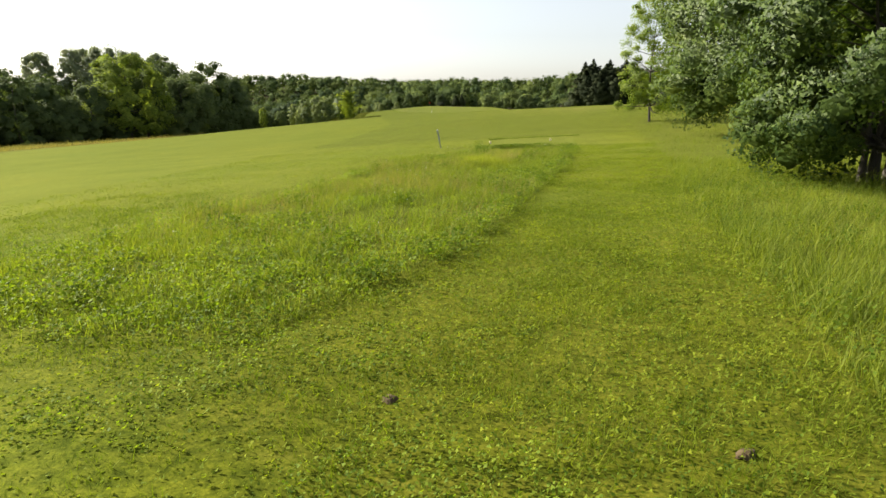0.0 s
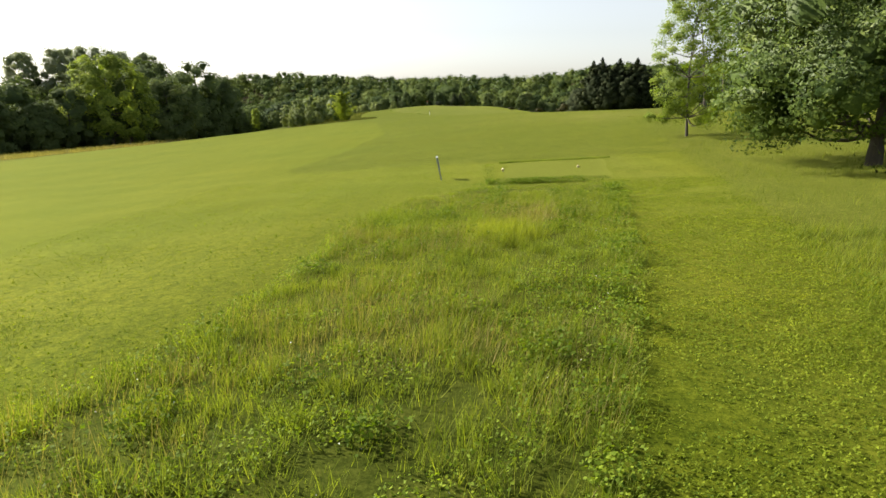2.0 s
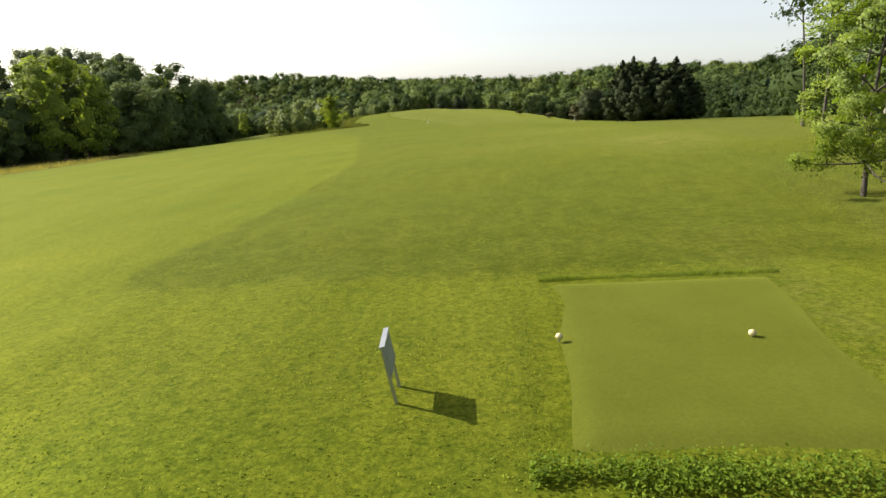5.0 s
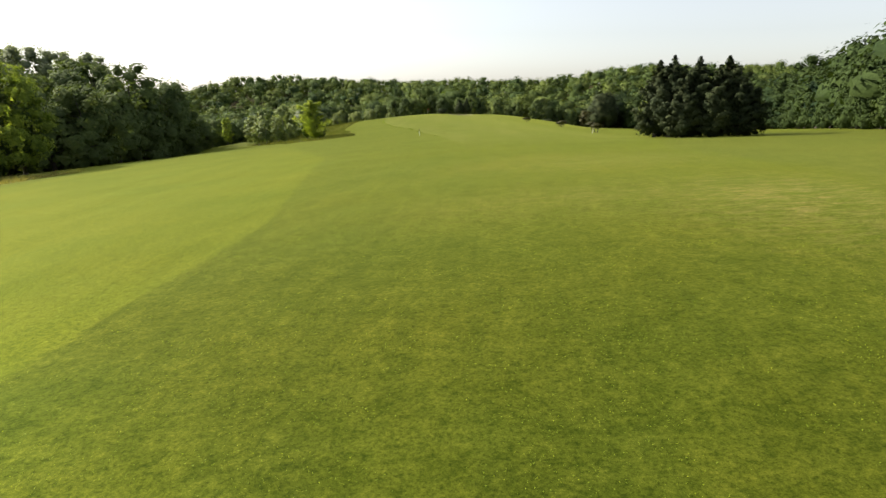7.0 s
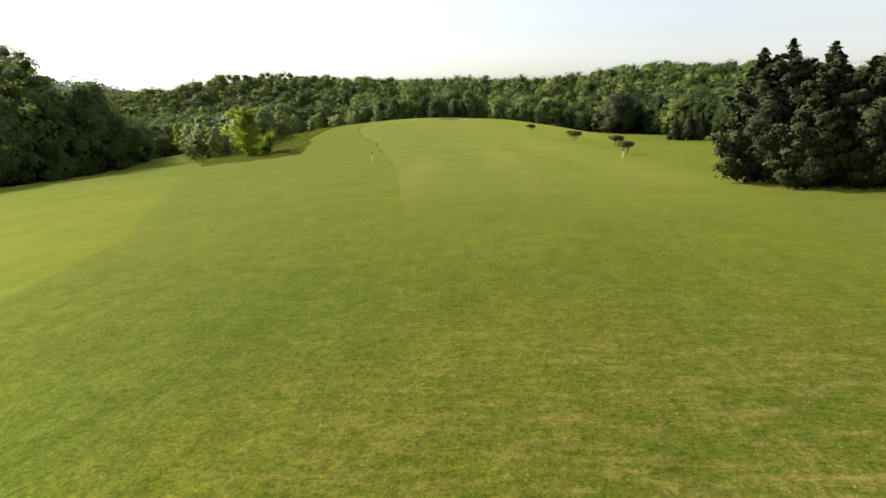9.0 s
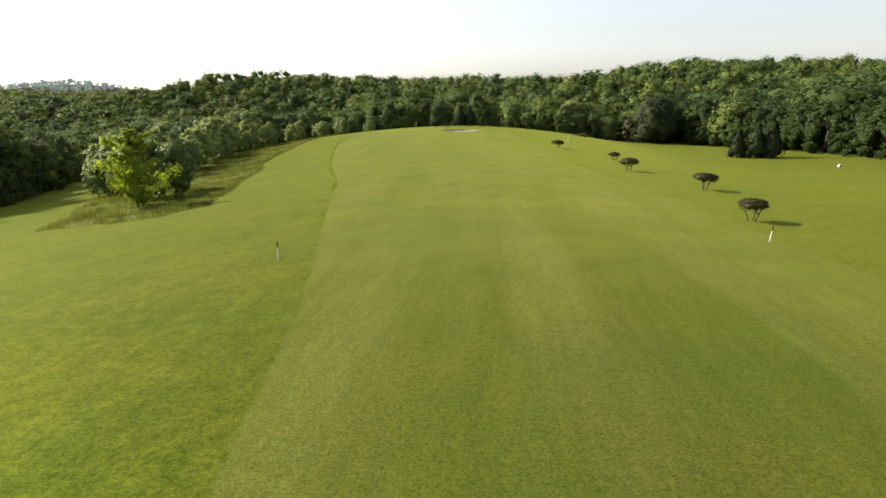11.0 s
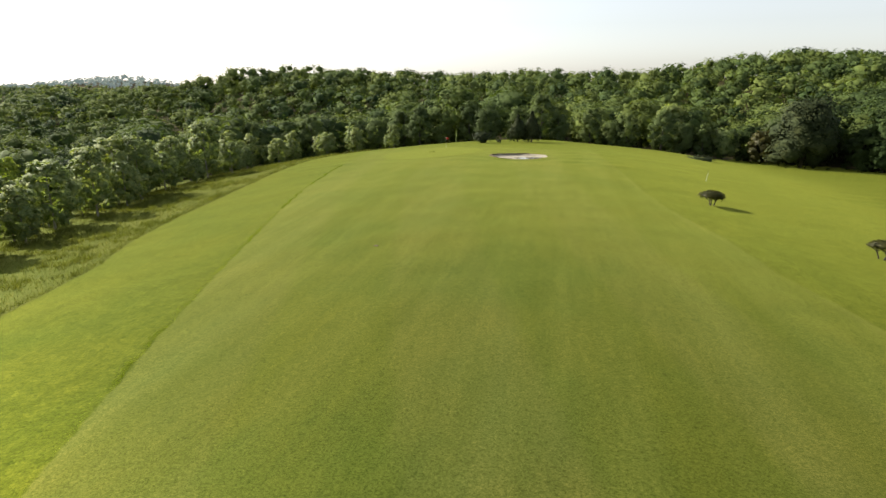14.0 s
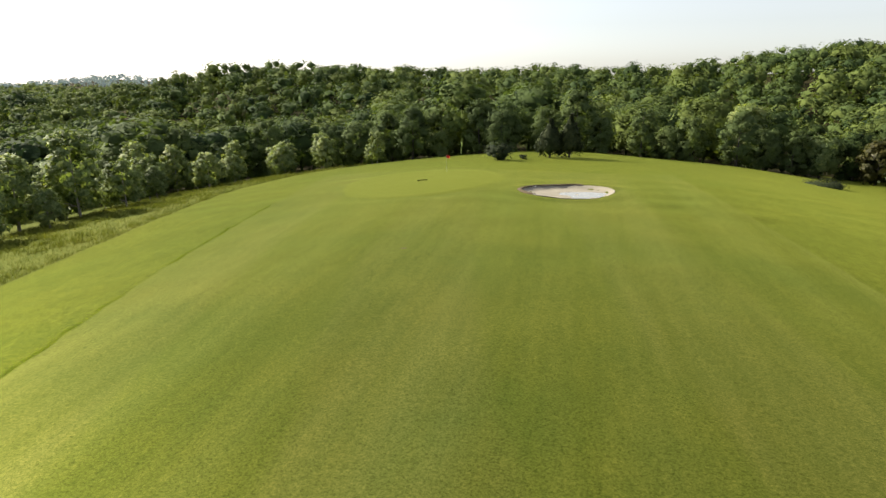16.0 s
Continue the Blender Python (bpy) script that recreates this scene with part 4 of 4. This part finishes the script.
def build_green():
    n, m = 72, 16
    v = []
    for j in range(m + 1):
        for i in range(n):
            a = i * 2 * np.pi / n
            r = (j / m) * (1 + 0.08 * np.sin(2 * a + 1) + 0.05 * np.sin(3 * a))
            v.append((-26.0 + 8.8 * r * np.cos(a), 290.0 + 12.0 * r * np.sin(a)))
    v = np.array(v)
    z = land(v[:, 0], v[:, 1]) + np.repeat(np.where(np.arange(m + 1) < m, 0.04, -0.03), n)
    f = [[j * n + i, j * n + (i + 1) % n, (j + 1) * n + (i + 1) % n, (j + 1) * n + i] for j in range(1, m) for i in range(n)]
    f += [[0, n + i, n + (i + 1) % n, n + (i + 1) % n] for i in range(n)]
    me = quads_to_mesh("putting_green", np.c_[v, z], np.array(f), [fine_turf("green_turf", (0.08, 0.094, 0.009), (0.09, 0.104, 0.013))])
    tagged(new("putting_green", me), "very closely mown light golf putting green", "putting green", kind="structure")


build_green()


def bunker_ring(f, a):
    u, v = 4.9 * f * np.cos(a), 4.4 * f * np.sin(a)
    k = 1 + 0.09 * np.sin(2 * np.arctan2(v, u) + 0.6) + 0.06 * np.sin(3 * np.arctan2(v, u) - 0.4)
    u, v = u * k, v * k
    return BUNKER[0] + u * 0.94 - v * 0.34, BUNKER[1] + u * 0.34 + v * 0.94


def build_bunker():
    n, m = 64, 12
    pts = [bunker_ring((j / m) * 0.97, i * 2 * np.pi / n) for j in range(m + 1) for i in range(n)]
    v = np.array(pts)
    z = land(v[:, 0], v[:, 1]) + 0.05 + 0.03 * np.sin(v[:, 0] * 2.1) * np.sin(v[:, 1] * 1.7)
    f = [[j * n + i, j * n + (i + 1) % n, (j + 1) * n + (i + 1) % n, (j + 1) * n + i] for j in range(1, m) for i in range(n)]
    f += [[0, n + i, n + (i + 1) % n, n + (i + 1) % n] for i in range(n)]
    tagged(new("bunker", quads_to_mesh("bunker", np.c_[v, z], np.array(f), [SAND])), "sand bunker with pale sand and a shallow puddle", "bunker", kind="structure")
    # torn turf and soil along its far lip
    rng = np.random.default_rng(3)
    a = np.linspace(1.0, 3.6, 60)
    vs = []
    for q in a:
        for f0, dz in ((0.95, 0.0), (0.975, 0.05 + 0.04 * rng.random()), (1.02, 0.07 + 0.03 * rng.random()), (1.07, 0.0)):
            x, y = bunker_ring(f0 + 0.01 * rng.normal(), q)
            vs.append((x, y, z_at(*bunker_ring(1.1, q)) + dz - (0.35 if f0 < 0.95 else 0.12 if f0 > 1.1 else 0)))
    fs = [[4 * i + j, 4 * i + j + 1, 4 * i + j + 5, 4 * i + j + 4] for i in range(59) for j in range(3)]
    tagged(new("bunker_lip", mesh_from("bunker_lip", vs, fs, [SOIL])), "eroded dark soil lip of a sand bunker", "bunker lip", kind="structure")
    m2, nt, ns, b = nodes_of("puddle_water")
    b.inputs["Base Color"].default_value = (0.25, 0.24, 0.2, 1)
    b.inputs["Roughness"].default_value = 0.06
    b.inputs["Specular IOR Level"].default_value = 1.0
    bump(nt, b, noise_tex(nt, coords(nt), 5.0, 2.0), 0.05, 0.01)
    w = [(BUNKER[0] + 1.6 + 2.7 * np.cos(t) * (1 + 0.12 * np.sin(3 * t)), BUNKER[1] - 0.6 + 2.2 * np.sin(t) * (1 + 0.1 * np.sin(2 * t + 1))) for t in np.arange(40) * 2 * np.pi / 40]
    low = min(z_at(*p) for p in w) + 0.11
    c = [(BUNKER[0] + 1.6, BUNKER[1] - 0.6, low)]
    me = mesh_from("puddle", c + [(x, y, low) for x, y in w], [[0, 1 + i, 1 + (i + 1) % 40] for i in range(40)], [m2], True)
    tagged(new("puddle", me), "shallow grey puddle lying on bunker sand", "puddle", kind="structure")


build_bunker()


def flagstick(x, y):
    root = new("flagstick")
    tagged(root, "thin golf flagstick with a small red flag", "flagstick")
    bm = bmesh.new()
    rod(bm, -0.1, 2.15, 0.012, 0.01, 10)
    part("pole", bm, WHITE, root)
    bm = bmesh.new()
    n = 8
    grid = [[bm.verts.new((0.012 + 0.42 * i / n, 0.04 * math.sin(i * 0.9), 2.12 - 0.34 * j / 3 - 0.05 * i / n)) for j in range(4)] for i in range(n + 1)]
    for i in range(n):
        for j in range(3):
            bm.faces.new((grid[i][j], grid[i + 1][j], grid[i + 1][j + 1], grid[i][j + 1]))
    bmesh.ops.solidify(bm, geom=bm.faces[:], thickness=0.004)
    part("flag", bm, RED, root, "small red cloth flag")
    root.matrix_basis = pose(x, y, z_at(x, y))


flagstick(-24.7, 298.2)


def distance_post(x, y, tilt):
    root = new("distance_post")
    tagged(root, "white distance post with a black top on the rough", "marker post", "distance posts")
    bm = bmesh.new()
    rod(bm, -0.1, 0.85, 0.04, 0.04, 16)
    part("shaft", bm, WHITE, root)
    bm = bmesh.new()
    rod(bm, 0.85, 1.22, 0.041, 0.041, 16)
    rod(bm, 1.22, 1.25, 0.041, 0.015, 16)
    part("cap", bm, BLACK, root, "black painted post top")
    root.matrix_basis = pose(x, y, z_at(x, y), 0, tilt, 0)


distance_post(-11.55, 152.7, -1)
distance_post(22.4, 160.8, 6)


def out_stake(x, y, tilt):
    root = new("stake")
    tagged(root, "thin white stake with dark tip standing on turf", "stake")
    bm = bmesh.new()
    rod(bm, -0.1, 1.5, 0.025, 0.022, 10)
    part("shaft", bm, WHITE, root)
    bm = bmesh.new()
    rod(bm, 1.5, 1.72, 0.026, 0.02, 10)
    part("tip", bm, BLACK, root, "black tip")
    root.matrix_basis = pose(x, y, z_at(x, y), 0, tilt, 0)


out_stake(19.5, 274.6, 8)


def hole_sign(x, y):
    """The sign beside the tee, seen from its narrow side and leaning."""
    root = new("tee_sign")
    tagged(root, "leaning grey board sign on two metal posts", "sign")
    for yy in (-0.36, 0.36):
        bm = bmesh.new()
        box(bm, 0, yy, 0.55, 0.06, 0.06, 1.3, 0.006)
        part("post", bm, METAL, root)
    bm = bmesh.new()
    box(bm, 0.045, 0, 0.92, 0.03, 0.86, 0.62, 0.006)
    part("panel", bm, BOARD, root)
    bm = bmesh.new()
    box(bm, 0.02, 0, 1.235, 0.11, 0.92, 0.03, 0.006)
    part("top_rail", bm, METAL, root, "bright metal top rail")
    root.matrix_basis = pose(x, y, z_at(x, y), 0, -12, 4)


hole_sign(-0.72, 26.9)


def tee_marker(x, y):
    root = new("tee_marker")
    tagged(root, "cream round tee marker on closely mown turf", "tee marker", "tee markers")
    bm = bmesh.new()
    bmesh.ops.create_uvsphere(bm, u_segments=18, v_segments=12, radius=0.085)
    for v in bm.verts:
        v.co.z = v.co.z * 0.92 + 0.07
    for f in bm.faces:
        f.smooth = True
    part("ball", bm, CREAM, root)
    bm = bmesh.new()
    rod(bm, -0.05, 0.01, 0.03, 0.03, 10)
    part("spike", bm, METAL, root)
    root.matrix_basis = pose(x, y, z_at(x, y) + 0.07)


tee_marker(2.65, 29.3)
tee_marker(6.85, 29.2)


# ---------------------------------------------------------------- grass and weeds
def blades(name, label, xy, h, w, mat, seed, lift=0.0, bend=0.35):
    """Single blades of grass: a narrow folded leaf each, of its own height."""
    rng = np.random.default_rng(seed)
    n = len(xy)
    z = land(xy[:, 0], xy[:, 1]) + lift - 0.02
    a = rng.uniform(0, 2 * np.pi, n)
    side = np.stack([np.cos(a), np.sin(a)], 1) * (w * rng.uniform(0.7, 1.3, n))[:, None] * 0.5
    lean = np.stack([rng.normal(0.12, bend, n), rng.normal(0, bend, n)], 1) * h[:, None]
    v = np.zeros((n, 3, 3))
    v[:, 0, :2], v[:, 1, :2], v[:, 2, :2] = xy - side, xy + side, xy + lean
    v[:, 0, 2], v[:, 1, 2], v[:, 2, 2] = z, z, z + h
    tagged(new(name, mesh_from(name, v.reshape(-1, 3), np.arange(3 * n).reshape(n, 3), [mat])), label, "grass", kind="stuff")


def weeds(name, label, xy, h, size, mat, seed, single=False):
    rng = np.random.default_rng(seed)
    n = len(xy)
    p = np.c_[xy, land(xy[:, 0], xy[:, 1]) + h]
    up = np.tile([-0.25, 0.1, 0.9], (n, 1))
    v, f = leaf_tris(rng, p, up, size, 0.9) if single else leaf_quads(rng, p, up, size, 0.1, 0.75)
    tagged(new(name, quads_to_mesh(name, v, f, [mat])), label, "weeds", kind="stuff")


def strewn(rng, n, x0, x1, y0, y1, near=None):
    y = y0 + (y1 - y0) * rng.random(n) ** (near or 1.0)
    return np.stack([rng.uniform(x0, x1, n), y], 1)


def clumpy(xy, seed, scale=1.3):
    """A smooth unevenness from 0 to 1."""
    r = np.random.default_rng(seed)
    out = np.zeros(len(xy))
    for _ in range(7):
        d, w = r.normal(size=2), r.uniform(0.6, 1.6)
        out += np.sin(xy @ d * w * scale + r.uniform(0, 6))
    return np.clip(0.5 + out / 7, 0, 1)


gr = np.random.default_rng(21)
spots = [(np.interp(y, *STRIP_R) - gr.uniform(0.1, 0.5), y + gr.uniform(-0.6, 0.6), gr.uniform(0.15, 0.4)) for y in np.arange(-5.5, 21, 1.3)]
spots += [(gr.uniform(np.interp(y, *STRIP_L) + 0.3, np.interp(y, *STRIP_R)), y, gr.uniform(0.2, 0.55)) for y in gr.uniform(-6.5, 22, 70)]
p = np.concatenate([np.stack([gr.normal(x, r * 0.7, 170), gr.normal(y, r * 0.7, 170)], 1) for x, y, r in spots])
weeds("dark_weed_clumps", "dark leafy weed clumps standing in tall grass", p, gr.uniform(0.02, 0.42, len(p)) * np.repeat([0.6 + 0.8 * r for _, _, r in spots], 170), 0.065, WEED_DARK, 31)
p = strewn(gr, 300, -4.5, 7, -7, 22)
p = p[in_strip(p[:, 0], p[:, 1]) > 0.1]
weeds("white_flowers", "tiny white flower heads in tall grass", p, gr.uniform(0.2, 0.5, len(p)), 0.02, PETAL, 32)
n = 2300
mid_x, mid_y = gr.uniform(-6.2, 7.5, n), gr.uniform(-7.4, 23, n)
tuft = np.stack([mid_x, mid_y], 1)
tuft = tuft[in_strip(mid_x, mid_y) > 0.05]
tall = (0.2 + 0.42 * clumpy(tuft, 1, 1.1) * gr.uniform(0.6, 1.25, len(tuft))) * (0.7 + 0.3 * smooth(tuft[:, 1], -7, 0)) * (1 - 0.72 * smooth(tuft[:, 1], 16.5, 22))
reach = gr.uniform(0.13, 0.34, len(tuft))
per = 72
off = gr.normal(size=(len(tuft), per, 2)) * reach[:, None, None]
p = (tuft[:, None] + off).reshape(-1, 2)
h = (tall[:, None] * gr.uniform(0.55, 1.1, (len(tuft), per)) * np.exp(-0.35 * (off ** 2).sum(2) / reach[:, None] ** 2)).ravel() + 0.04
blades("tall_grass", "unmown tussocks of tall grass in a strip before the tee", p, h, 0.0125, BLADE, 1, bend=0.38)
p = strewn(gr, 128000, -6.4, 7.6, -8, 24, 1.35)
d = in_strip(p[:, 0], p[:, 1])
keep = (d > -0.1) & (gr.random(len(p)) > 0.85 * smooth(p[:, 1], 12, 18)) & ((clumpy(p, 41, 2.0) > 0.56) | (p[:, 1] < -1) | (d < 0.5))
p, d = p[keep], d[keep]
weeds("leafy_weeds", "low leafy weeds and clover among tall grass", p, gr.uniform(0.04, 0.3, len(p)) * (0.35 + 1.1 * clumpy(p, 4, 2.4)) * (1 - 0.7 * smooth(p[:, 1], 15, 21)), 0.046, WEED, 2)
p = np.stack([gr.normal(1.9, 0.5, 3600), gr.normal(11.9, 0.55, 3600)], 1)
blades("dry_grass", "pale yellow dry grass patch among greener grass", p, gr.uniform(0.25, 0.6, len(p)), 0.014, BLADE_DRY, 3)
p = strewn(gr, 40000, -5.5, 7, -4, 23, 0.6)
p = p[(in_strip(p[:, 0], p[:, 1]) > 0.1) & (gr.random(len(p)) < smooth(clumpy(p, 61, 0.9), 0.35, 0.7) * (1 - 0.9 * smooth(p[:, 1], 13, 18)))]
blades("seed_stalks", "thin dry seed stalks above tall grass", p, gr.uniform(0.4, 0.68, len(p)) * (1 - 0.7 * smooth(p[:, 1], 17, 21.5)), 0.007, STRAW, 4, bend=0.2)
p = strewn(gr, 120000, -14, 12, -12.5, 30, 1.3)
keep = (in_strip(p[:, 0], p[:, 1]) < 0) & (p[:, 0] < path_right(p[:, 1]) + 1) & ~((p[:, 0] > 2) & (p[:, 1] > 24.4)) & (gr.random(len(p)) < 0.35 + 0.65 * clumpy(p, 17, 4.0))
p = p[keep]
weeds("short_grass", "roughly mown short grass around the path", p, gr.uniform(0.0, 0.06, len(p)) * (0.3 + 1.4 * clumpy(p, 8, 5.0)), 0.03 + 0.01 * smooth(p[:, 1], -9, 0), LAWN, 5, True)
p = strewn(gr, 150000, 0, 1, -12.4, 24, 1.15)
right, left = path_right(p[:, 1]) + 0.6, np.interp(p[:, 1], *STRIP_R) - 4 * smooth(-p[:, 1], 6.3, 9)
p = np.stack([left + (right - left) * p[:, 0], p[:, 1]], 1)
p = p[(gr.random(len(p)) < (0.3 + 0.7 * clumpy(p, 18, 3.0)) * (1 - 0.6 * smooth(-p[:, 1], 4, 12))) & (in_strip(p[:, 0], p[:, 1]) < 0)]
weeds("path_turf", "close leafy turf of the mown path", p, gr.uniform(0.0, 0.07, len(p)) * (0.3 + 1.2 * clumpy(p, 19, 4.0)), 0.031, LAWN, 15, True)
p = strewn(gr, 190000, -11, 9, -12.6, 6, 1.5)
p = p[(in_strip(p[:, 0], p[:, 1]) < 0) & (p[:, 0] < path_right(p[:, 1]) + 1) & (gr.random(len(p)) < 0.25 + 0.75 * smooth(clumpy(p, 71, 3.5), 0.3, 0.65))]
blades("lawn_blades", "short upright grass blades of the mown path", p, gr.uniform(0.04, 0.13, len(p)) * (0.6 + 0.8 * clumpy(p, 72, 2.2)), 0.009, LAWN, 73, bend=0.6)
p = strewn(gr, 75000, -9, 9, -12.6, 6, 1.6)
p = p[(clumpy(p, 9, 2.6) > 0.46) & (in_strip(p[:, 0], p[:, 1]) < 0.2)]
weeds("clover", "patches of low clover leaves in mown turf", p, gr.uniform(0.02, 0.1, len(p)), 0.026, WEED_DARK, 6)
p = strewn(gr, 60000, -11, 2.5, -12.5, -2)
p = p[(in_strip(p[:, 0], p[:, 1]) < 0.1) & (clumpy(p, 51, 1.6) > 0.42 + 0.05 * np.maximum(p[:, 0] + 3, 0)) & (p[:, 1] < -2.5 - 0.5 * (p[:, 0] + 6))]
weeds("low_weeds", "low leafy weeds before the unmown strip", p, gr.uniform(0.0, 0.22, len(p)) * clumpy(p, 52, 3.0), 0.034, WEED, 53)
p = strewn(gr, 100000, 4, 34, -14, 62, 1.25)
p = p[p[:, 0] > path_right(p[:, 1]) + gr.normal(0, 0.25, len(p))]
blades("rough_grass", "knee-high unmown grass under the trees", p, gr.uniform(0.12, 0.38, len(p)) * (0.4 + 0.8 * clumpy(p, 12)), 0.011, BLADE, 7)
p = strewn(gr, 46000, 0, 1, -12.5, 12, 1.2)
p = np.stack([path_right(p[:, 1]) + 0.2 + 7 * p[:, 0] ** 1.3 + gr.normal(0, 0.2, len(p)), p[:, 1]], 1)
blades("verge_grass", "tall tangled grass of the verge beside the path", p, gr.uniform(0.12, 0.5, len(p)) * (0.35 + 0.9 * clumpy(p, 14, 1.6)), 0.012, BLADE, 16, bend=0.4)
p = strewn(gr, 40000, 4.5, 15, -13, 8)
p = p[(p[:, 0] > path_right(p[:, 1])) & (clumpy(p, 13) > 0.4)]
weeds("broadleaf_weeds", "broad-leaved green weeds beside the mown path", p, gr.uniform(0.03, 0.32, len(p)), 0.045, WEED_DARK, 8)
p = np.stack([gr.uniform(1.6, 8.6, 9000), gr.normal(24.15, 0.25, 9000)], 1)
p = p[gr.random(len(p)) < np.interp(p[:, 0], [2, 4, 6, 8.6], [1, 1, 0.4, 0.1]) * smooth(clumpy(p, 31, 2.2), 0.3, 0.6)]
weeds("tee_edge_weeds", "leafy weeds along the front edge of the tee", p, gr.uniform(0.0, 0.26, len(p)), 0.06, WEED_DARK, 9)
p = np.stack([gr.normal(1.85, 0.2, 700), gr.uniform(24.5, 33.6, 700)], 1)
p = np.concatenate([p, np.stack([gr.uniform(2.6, 9.6, 3500), gr.normal(34.0, 0.1, 3500)], 1)])
blades("tee_edge_grass", "longer grass along the sides of the tee", p, gr.uniform(0.05, 0.16, len(p)), 0.014, BLADE, 10)
p = strewn(gr, 90000, -75, -28, 171, 335)
p = p[(p[:, 0] < island_edge(p[:, 1]) - 0.2) & (p[:, 0] > np.interp(p[:, 1], [170, 180, 194, 215, 235], [-44.5, -48, -57, -69, -85]))]
blades("meadow_grass", "unmown straw-coloured meadow grass on the slope", p, gr.uniform(0.15, 0.45, len(p)) * (0.5 + clumpy(p, 15, 0.6)), 0.04, MEADOW_BLADE, 11)
q = gr.uniform(171.5, 325, 9000)
q = np.stack([island_edge(q) - np.abs(gr.normal(0, 0.6, len(q))) - 0.05, q], 1)
blades("meadow_edge", "uncut grass standing along the mown edge", q, gr.uniform(0.12, 0.36, len(q)), 0.03, MEADOW_BLADE, 33)
q = strewn(gr, 2600, -75, -28, 171, 335)
q = q[(q[:, 0] < island_edge(q[:, 1]) - 0.3) & (q[:, 0] > np.interp(q[:, 1], [170, 180, 194, 215, 235], [-44.5, -48, -57, -69, -85])) & (clumpy(q, 81, 0.35) > 0.35)]
q = (q[:, None] + gr.normal(0, 0.4, (len(q), 34, 2))).reshape(-1, 2)
blades("meadow_tussocks", "darker tussocks in the unmown meadow", q, gr.uniform(0.25, 0.7, len(q)), 0.06, MEADOW_BLADE, 82, bend=0.5)
e = strewn(gr, 130000, -16, 20, 32, 112, 1.25)
e = e[(e[:, 0] > lush_edge(e[:, 1])) & ~((e[:, 0] > 1.9) & (e[:, 0] < 9.8) & (e[:, 1] < 34.3)) & (gr.random(len(e)) < smooth(clumpy(e, 91, 2.2), 0.3, 0.7))]
weeds("rough_tufts", "uneven tufts of the mown rough past the tee", e, gr.uniform(0.0, 0.05, len(e)), 0.028, LAWN, 35, True)
e = gr.uniform(144, 280, 22000)
e = np.stack([fairway_edge(e) - np.abs(gr.normal(0, 0.25, len(e))) - 0.02 + 0.12 * np.sin(e * 1.7), e], 1)
blades("rough_edge", "longer grass standing along the fairway's mown border", e, gr.uniform(0.03, 0.08, len(e)) * (0.45 + 0.55 * smooth(e[:, 1], 150, 190)), 0.022, LAWN, 34, bend=0.5)
p = p[gr.random(len(p)) < 0.1] + 0.3
blades("meadow_stalks", "dry stalks in the unmown meadow", p, gr.uniform(0.3, 0.6, len(p)), 0.025, STRAW, 12)
p = strewn(gr, 16000, -104, -64, 62, 140)
p = p[p[:, 0] < -65 - 0.1 * (p[:, 1] - 84)]
blades("pale_reeds", "pale reed-like grass at the foot of the woods", p, gr.uniform(0.4, 1.1, len(p)), 0.06, STRAW, 13)


# ---------------------------------------------------------------- small things on the ground
def soil_patch(x, y, r, seed, name="soil_patch", mat=None, label="small bare brown soil patch in the turf", lift=0.006):
    """A torn spot: an uneven low heap of soil with a ragged rim."""
    rng = np.random.default_rng(seed)
    n, v = 18, []
    for f in (0.0, 0.35, 0.7, 1.0):
        for i in range(n):
            a = i * 2 * np.pi / n
            q = r * f * (1 + 0.3 * np.sin(2 * a + seed) + 0.18 * rng.normal())
            px_, py_ = x + q * np.cos(a), y + 0.8 * q * np.sin(a)
            v.append((px_, py_, z_at(px_, py_) + (lift + 0.012 * rng.random() if f < 1 else -0.03)))
    f = [[j * n + i, j * n + (i + 1) % n, (j + 1) * n + (i + 1) % n, (j + 1) * n + i] for j in range(3) for i in range(n)]
    tagged(new(name, mesh_from(name, v, f, [mat or SOIL], True)), label, "soil patch", "bare spots in the turf")


for k, (x, y, r) in enumerate([(1.2, -8.8, 0.14), (-0.6, -8.7, 0.13), (3.8, -9.5, 0.12),
                               (-20.3, 260.2, 0.4), (-16.5, 223.2, 0.35), (-19.6, 284.9, 0.4), (-4.7, 78.0, 0.25), (3.5, 75.8, 0.15)]):
    soil_patch(x, y, r * 0.55, 200 + k)


def ground_plate(x, y, sx, sy, sz, name, label, category, mat, turn=0.0):
    bm = bmesh.new()
    box(bm, 0, 0, sz / 2, sx, sy, sz, min(sx, sy, sz) * 0.2)
    me = bpy.data.meshes.new(name)
    bm.to_mesh(me)
    bm.free()
    me.materials.append(mat)
    ob = tagged(new(name, me), label, category)
    ob.matrix_basis = pose(x, y, z_at(x, y), 0, 0, turn)


ground_plate(-12.9, 287.5, 0.45, 0.3, 0.12, "marker_plate", "small white plate lying beside the sand bunker", "plate", WHITE, 20)
ground_plate(71.8, 245.8, 0.7, 0.5, 0.6, "marker_block", "small white block on the mown rough", "block", WHITE, 35)
